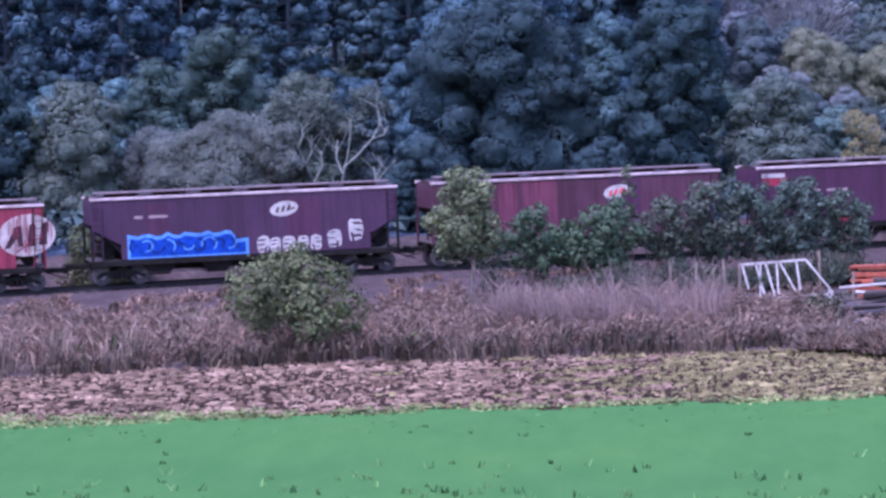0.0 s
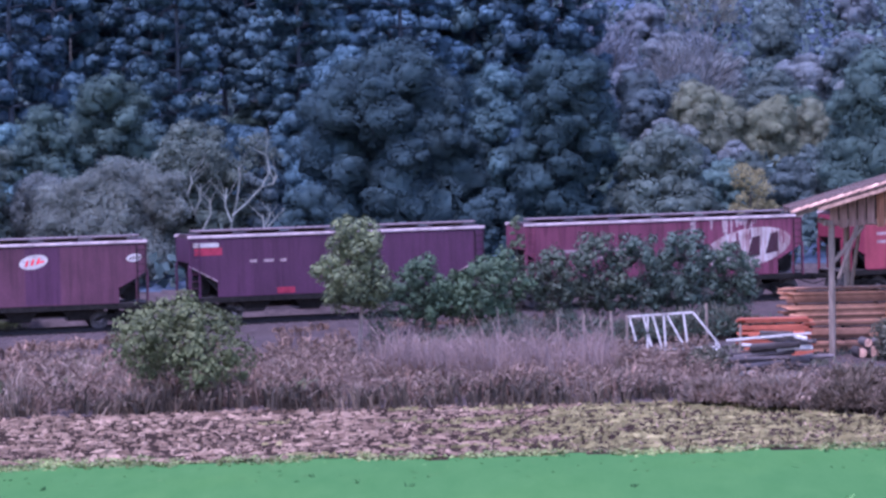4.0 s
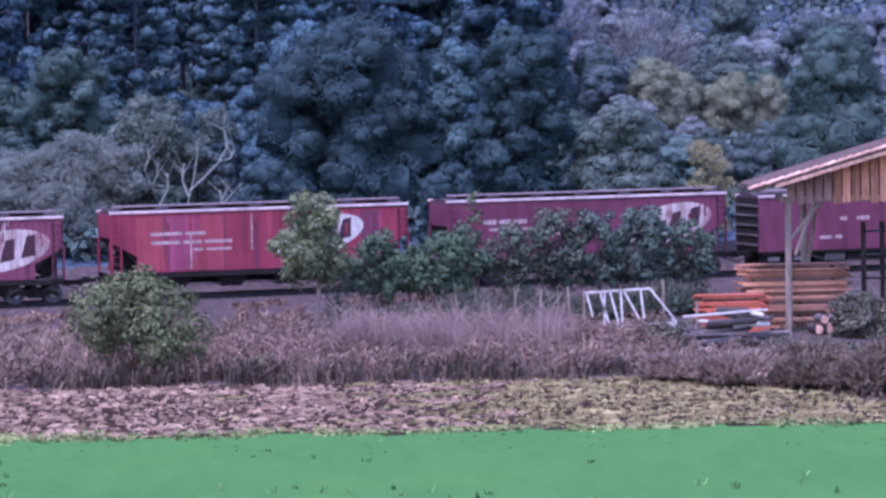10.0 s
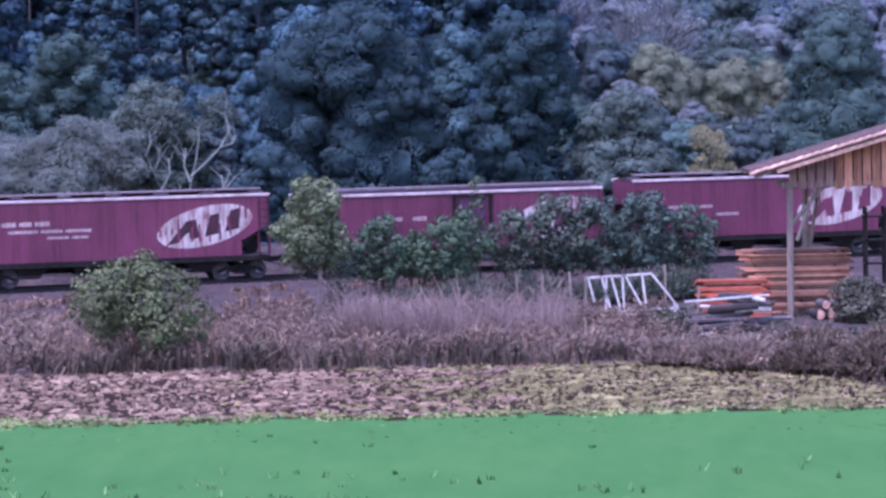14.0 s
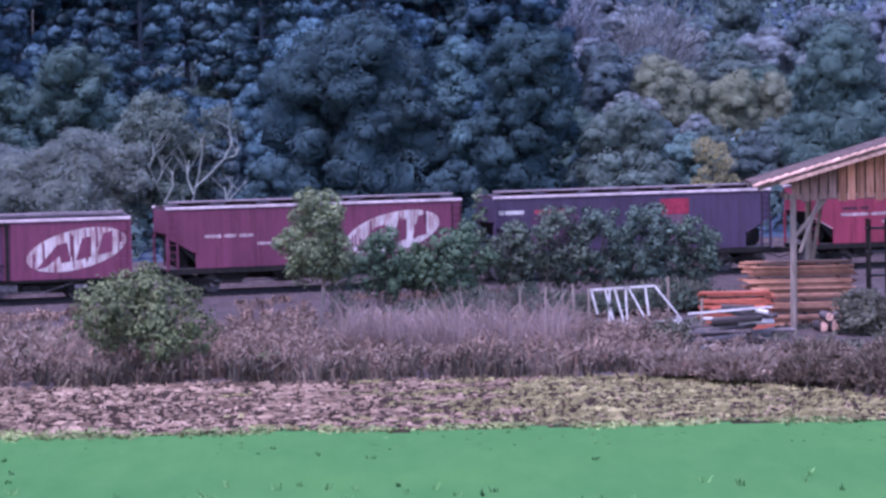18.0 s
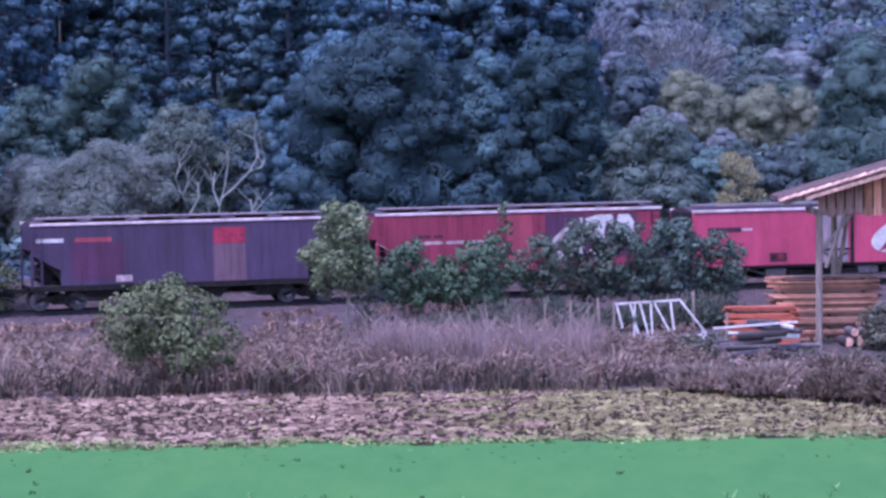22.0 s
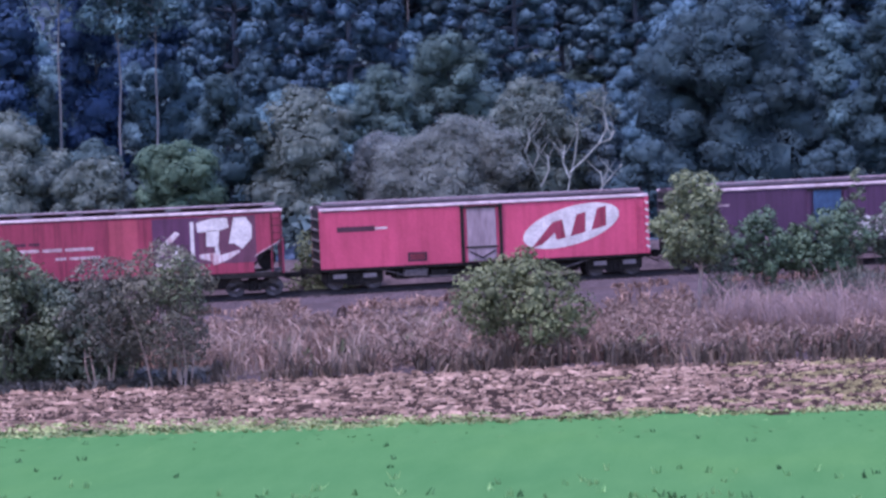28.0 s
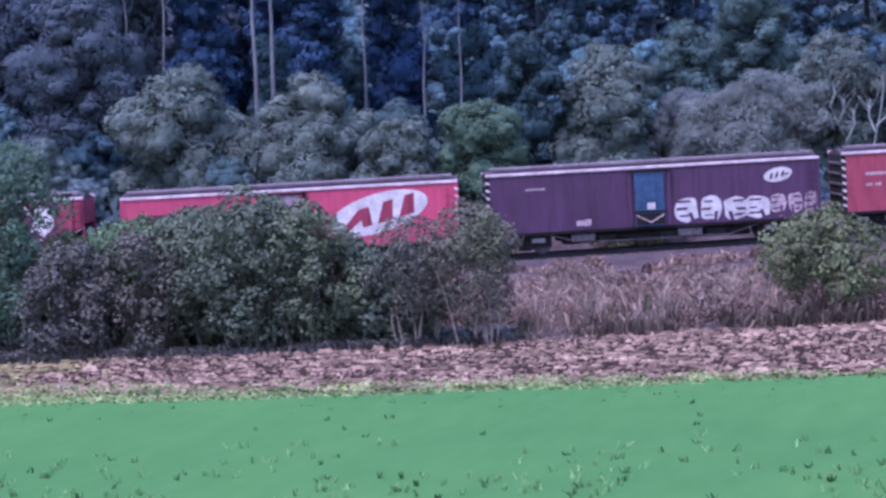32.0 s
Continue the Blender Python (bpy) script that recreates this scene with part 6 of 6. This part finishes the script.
def rail_frame():
    """White-painted planks nailed up as a rough trestle."""
    x, y = 7.5, 128.0
    s = thing("plank_trestle", "rough white-painted plank trestle by the weeds", "fence", m=pose(x, y, 0.0))
    for x0, z0, x1, z1 in ((-1.8, 2.0, 0.85, 2.12), (-1.0, 0.62, 1.9, 0.68), (0.85, 2.1, 1.9, 0.75), (-1.75, 2.0, -1.5, 1.0), (-1.2, 2.05, -0.85, 0.7),
                           (-0.8, 2.05, -0.45, 0.7), (-0.35, 2.08, -0.3, 0.75), (-0.25, 2.1, 0.45, 0.75), (0.45, 2.1, 0.6, 0.75), (-1.0, 2.0, -1.05, 0.1), (1.75, 0.9, 1.8, 0.0)):
        L = math.hypot(x1 - x0, z1 - z0)
        part("plank", Build().box(((x0 + x1) / 2, 0, (z0 + z1) / 2), (L, 0.05, 0.085), Matrix.Rotation(-math.atan2(z1 - z0, x1 - x0), 3, "Y")), M_OLDWHITE, s)


rail_frame()
for i, (x, y, h) in enumerate([(2.9, 130, 1.9), (3.9, 130.5, 2.0), (5.2, 130.5, 2.1), (9.1, 131, 2.3), (10.0, 126, 1.7), (1.9, 130, 1.5), (5.7, 129.2, 2.0)]):
    po = thing("fence_post", "weathered grey fence post in the weeds", "fence post", "fence posts", m=pose(x, y, ground_z(x, y)))
    part("post", Build().tube((0, 0, -0.3), (0.12 * math.sin(i * 2.1), 0, h), 0.065, 0.05, n=7), M_POST, po)


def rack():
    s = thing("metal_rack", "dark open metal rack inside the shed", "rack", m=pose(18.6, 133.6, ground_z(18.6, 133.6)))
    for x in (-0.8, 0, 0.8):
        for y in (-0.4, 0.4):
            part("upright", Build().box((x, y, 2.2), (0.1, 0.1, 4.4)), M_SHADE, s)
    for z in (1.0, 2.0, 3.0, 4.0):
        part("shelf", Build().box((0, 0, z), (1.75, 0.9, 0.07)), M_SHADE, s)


rack()

# ---- crop, ploughed strip and weeds ----
rg = np.random.default_rng(4)


def zs(p):
    return np.array([ground_z(x, y) for x, y in p])


def scatter(n, x0, x1, y0, y1, keep):
    p = np.stack([rg.uniform(x0, x1, n), rg.uniform(y0, y1, n)], 1)
    return p[[keep(x, y) for x, y in p]]


def stuff(name, quads, mat, label, category):
    return tagged(new(name, array_mesh(name, quads, mat)), label, category, kind="stuff")


p = scatter(500, -50, 19, 90, 98, lambda x, y: y < crop_edge(x) + 0.2)
roots = np.column_stack([p, np.zeros(len(p))])
stuff("crop", blades(rg, roots, 0.03, 0.12, 4.0), M_CROP, "low bright green young cereal crop", "crop")
p = scatter(45, -45, 18, 73, 95, lambda x, y: True)
p = np.repeat(p, 5, 0) + rg.normal(0, 0.06, (len(p) * 5, 2))
stuff("crop_weeds", blades(rg, np.column_stack([p, np.zeros(len(p))]), 0.11, 0.06, 0.5), M_CROP_WEED, "scattered taller weeds standing in the crop", "weeds")
for n, nm, mt, lb in ((1500, "crop_tufts", M_CROP_TUFT, "light green tufts standing in the crop"), (200, "dark_crop_tufts", M_CROP_WEED, "dark tufts standing in the crop")):
    p = scatter(n, -40, 14, 68, 83, lambda x, y: rg.uniform(69, 84) > y and noise.noise((x * 0.3, y * 0.2, 14)) > -0.1)
    p = np.repeat(p, 5, 0) + rg.normal(0, 0.06, (len(p) * 5, 2))
    stuff(nm, blades(rg, np.column_stack([p, np.zeros(len(p))]), 0.16, 0.06, 0.45), mt, lb, "crop")
p = scatter(60000, -50, 19, 94.0, 104, lambda x, y: abs(y - crop_edge(x) - 0.5) < (0.9 + 0.06 * max(-4 - x, 0)) * rg.uniform(0.2, 1) * (1.3 if noise.noise((x * 0.5, 3, 1)) > -0.1 - 0.02 * max(-4 - x, 0) else 0.35))
stuff("crop_margin", blades(rg, np.column_stack([p, np.zeros(len(p))]), 0.055, 0.12, 2.0), M_STUBBLE, "yellow-green grass along the crop's edge", "grass")

p = scatter(2600, -50, 19, 94.0, 104, lambda x, y: abs(y - crop_edge(x) - 0.2) < 0.5 and noise.noise((x * 1.1, y * 2.0, 23)) > 0.12)
p = np.repeat(p, 6, 0) + rg.normal(0, 1, (len(p) * 6, 2)) * np.array((0.12, 0.04))
stuff("margin_weeds", blades(rg, np.column_stack([p, np.zeros(len(p))]), 0.09, 0.09, 1.0), M_CROP_WEED, "dark low weeds along the crop's edge", "weeds")


def clods(rows, gap, seed, keep):
    """Clods in loose rows along the ploughing; size and spacing uneven."""
    r = np.random.default_rng(seed)
    n = int(69 / gap)
    p = np.stack([np.tile(np.linspace(-50, 19, n), rows), np.repeat(95.8 + 16.5 * np.arange(rows) / rows, n)], 1)
    p += np.column_stack([r.normal(0, gap * 0.4, len(p)), r.normal(0, 0.28, len(p))])
    p = p[[crop_edge(x) + 0.5 < y < till_edge(x) + 0.5 and r.random() < 0.8 and keep(x, y) for x, y in p]]
    k = len(p)
    return lumps(r, p, zs(p), np.clip(r.lognormal(-1.95, 0.6, k), 0.05, 0.5), r.uniform(0.05, 0.13, k), np.clip(r.lognormal(-2.85, 0.4, k), 0.03, 0.14))


green = lambda x, y: noise.noise((x * 0.35, y * 0.5, 7)) + max(0.08 * (x + 0.5), 0.1 * (-37 - x)) > 0.0
tagged(new("clods", lump_mesh("clods", *clods(33, 0.27, 61, lambda x, y: not green(x, y)), M_CLOD)), "pinkish brown clods on ploughed soil", "soil", kind="stuff")
tagged(new("green_clods", lump_mesh("green_clods", *clods(33, 0.27, 62, green), M_CLOD_GREEN)), "clods overgrown with yellow-green regrowth", "soil", kind="stuff")
p = scatter(5000, -50, 18, 95.3, 113, lambda x, y: crop_edge(x) < y < till_edge(x) + 0.5)
stuff("chaff", blades(rg, np.column_stack([p, np.zeros(len(p))]), 0.1, 0.07, 2.2), M_CLOD, "straw and chaff lying on the ploughed soil", "straw")
p = scatter(2500, 0, 18, 95.3, 113, lambda x, y: crop_edge(x) < y < till_edge(x) + 0.5 and green(x, y))
stuff("stubble", blades(rg, np.column_stack([p, np.zeros(len(p))]), 0.11, 0.08, 0.9), M_CLOD_GREEN, "yellow-green stubble on the strip", "grass")


def weed_zone(x, y):
    if x < -22 and y < 114 - 0.2 * max(x + 24, 0):
        return False
    if 9.0 < x and y > 117.5:
        return False
    return till_edge(x) - 0.4 < y < min(133.0 + 5 * noise.noise((x * 0.25, y * 0.1, 6)), track_y(x) - 6.5)


def tufts(n, keep, height, width, per, spread, lean=0.3, x0=-50, x1=19, y0=99, y1=150):
    """Fanned tufts; each has its own height."""
    p = scatter(n, x0, x1, y0, y1, keep)
    z = zs(p)
    h = height * rg.uniform(0.55, 1.2, len(p)) * (0.7 + 0.6 * np.array([0.5 + 0.5 * noise.noise((x * 0.4, y * 0.4, 2)) for x, y in p]))
    h *= np.where(p[:, 0] > 6.5, 0.6, 1.0) * np.clip(1.2 - 0.022 * (p[:, 1] - 113), 0.6, 1.2)
    p, z, h = np.repeat(p, per, 0), np.repeat(z, per), np.repeat(h, per)
    p = p + rg.normal(0, spread, p.shape)
    return bent_blades(rg, np.column_stack([p, z]), h, width, lean)


patch = lambda x, y, k: noise.noise((x * 0.3, y * 0.3, k))
stuff("dry_grass", tufts(3600, lambda x, y: weed_zone(x, y) and y > till_edge(x) + 1.0 and patch(x, y, 1) > -0.25, 0.85, 0.075, 14, 0.2, 0.42), M_DRY, "tall dry pinkish grass between field and railway", "grass")
stuff("straw", tufts(2100, lambda x, y: weed_zone(x, y) and y > till_edge(x) + 1.0 and patch(x, y, 21) > 0.12, 0.85, 0.06, 12, 0.15, 0.4), M_STRAW, "pale straw-coloured grass tufts", "grass")
stuff("bleached_straw", tufts(1500, lambda x, y: x > 1 and weed_zone(x, y) and y > till_edge(x) + 0.4 and patch(x, y, 41) > 0.0, 0.8, 0.06, 12, 0.15, 0.55), M_STRAW, "bleached straw bent over the brown weeds", "grass")
stuff("reed_straw", tufts(2300, lambda x, y: -24.5 < x < -10 and y > till_edge(x) + (0.3 if x > -22 else 5) and y < 128 and patch(x, y, 61) > -0.15, 1.05, 0.06, 11, 0.14, 0.25), M_STRAW, "tall upright stems of pale dry grass", "grass")
stuff("brown_weeds", tufts(4200, lambda x, y: weed_zone(x, y) and (patch(x, y, 5) > 0.15 or y < till_edge(x) + 1.6), 0.75, 0.09, 12, 0.18, 0.35), M_DRY_DARK, "dark brown withered weeds", "weeds")
stuff("edge_weeds", tufts(2600, lambda x, y: x > -23 and till_edge(x) - 0.3 < y < till_edge(x) + 1.1, 0.42, 0.07, 12, 0.22, 0.6), M_SCRUB, "low brown weeds along the ploughed strip", "weeds")
# low blades in a dark colour that paints the hedge's deep shadow
stuff("hedge_undergrowth", tufts(3800, lambda x, y: x < -22.5 and till_edge(x) + 0.2 < y < 115 and patch(x, y, 31) > -0.3, 0.26, 0.09, 12, 0.25, 0.9, x1=-20, y0=104, y1=116), M_LEAF_BROWN, "tangled undergrowth coloured dark for the shade under the hedge", "undergrowth")
stuff("green_weeds", tufts(1600, lambda x, y: weed_zone(x, y) and y > till_edge(x) + 1.5 and patch(x, y, 9) > 0.2, 0.75, 0.13, 9, 0.16, 0.5), M_WEED, "green weeds among the dry grass", "weeds")
p = scatter(8500, -50, 19, 99, 140, lambda x, y: weed_zone(x, y) and y > till_edge(x) + 1.0 and patch(x, y, 12) > (-0.35 if x > -11 else 0.0))
herb = np.column_stack([p, zs(p) + rg.uniform(0.15, 0.85, len(p)), rg.uniform(0.2, 0.52, len(p))])
stuff("withered_herbs", clumps(rg, herb, 210, 0.15, 0.085, 0.15, 0.1), M_HERB, "withered leafy herbs among the grass", "weeds")
stuff("grass_plumes", tufts(6500, lambda x, y: (x - 0.2) ** 2 / 22 + (y - 122) ** 2 / 20 < 1, 2.05, 0.035, 18, 0.3, 0.4), M_PLUME, "tall lilac-tinted grass plumes", "grass")
stuff("bank_grass", tufts(7000, lambda x, y: 128 < y and x < 4 and y - track_y(x) < -3.0 and patch(x, y, 4) > -0.05, 0.55, 0.11, 8, 0.18, 0.6), M_DRY, "short withered grass on the railway bank", "grass")
stuff("yard_weeds", tufts(4200, lambda x, y: x > 5 and (117 if x > 9 else 129) < y < 137 and patch(x, y, 51) > -0.3, 0.5, 0.1, 9, 0.2, 0.6), M_LEAF_BARE, "grey-green weeds round the timber shed", "weeds")
for i, (x, y, h, w) in enumerate([(10.0, 108.5, 1.1, 3.0), (12.6, 106.8, 1.2, 3.2), (14.6, 104.5, 1.4, 3.4), (16.5, 103.0, 1.5, 3.4), (8.0, 110.5, 1.0, 2.6), (15.5, 108.5, 1.5, 3.3), (13.0, 111.0, 1.2, 2.8), (17.0, 112.0, 1.7, 3.2)]):
    place(twiggy("scrub_bush", 150 + i, h, w, "tangled tan scrub bush at the field's edge" if i in (0, 4) else "tangled brown scrub bush at the field's edge", M_STRAW if i in (0, 4) else M_SCRUB, 1500, "scrub at the field's edge", M_HERB if i in (0, 4) else M_SCRUB, 3600, 0.5), x, y)
for i, (x, y, h, w) in enumerate([(16.8, 127.5, 1.7, 2.8), (19.0, 127.0, 2.4, 3.2), (8.6, 124.5, 0.8, 1.8)]):
    place(tree("shrub", 170 + i, h, w, M_LEAF_BARE, M_BARK, "low grey-brown shrub beside the timber shed", 0.04, 22, 0.18, 0.15, 0.8, jitter=0.4, heart=0.8, spread=0.15, trunk_r=0.06, group="shrubs beside the shed", category="shrub"), x, y)


# ---- what moves: the train ----
def travelled(t):
    u = t / 32
    return 175.973 * u + 33.711 * u ** 2 - 75.681 * u ** 3 + 88.917 * u ** 4 - 38.75 * u ** 5


def motions():
    half = [i * 0.5 for i in range(65)]
    tenth = [i * 0.1 for i in range(321)]
    turns = [(t, -math.degrees(travelled(t) / 0.42)) for t in tenth]
    for wagon, s in WAGONS:
        walk(wagon, [(t, track_pose(s - travelled(t), 5.55)) for t in half])
        for bog in [o for o in wagon.children if o.name.startswith("bogie")]:
            for ws in [o for o in bog.children if o.name.startswith("wheelset")]:
                x = ws.location.x
                walk(ws, [(t, pose(x, 0, 0.42, 0, a, 0)) for t, a in turns])


motions()
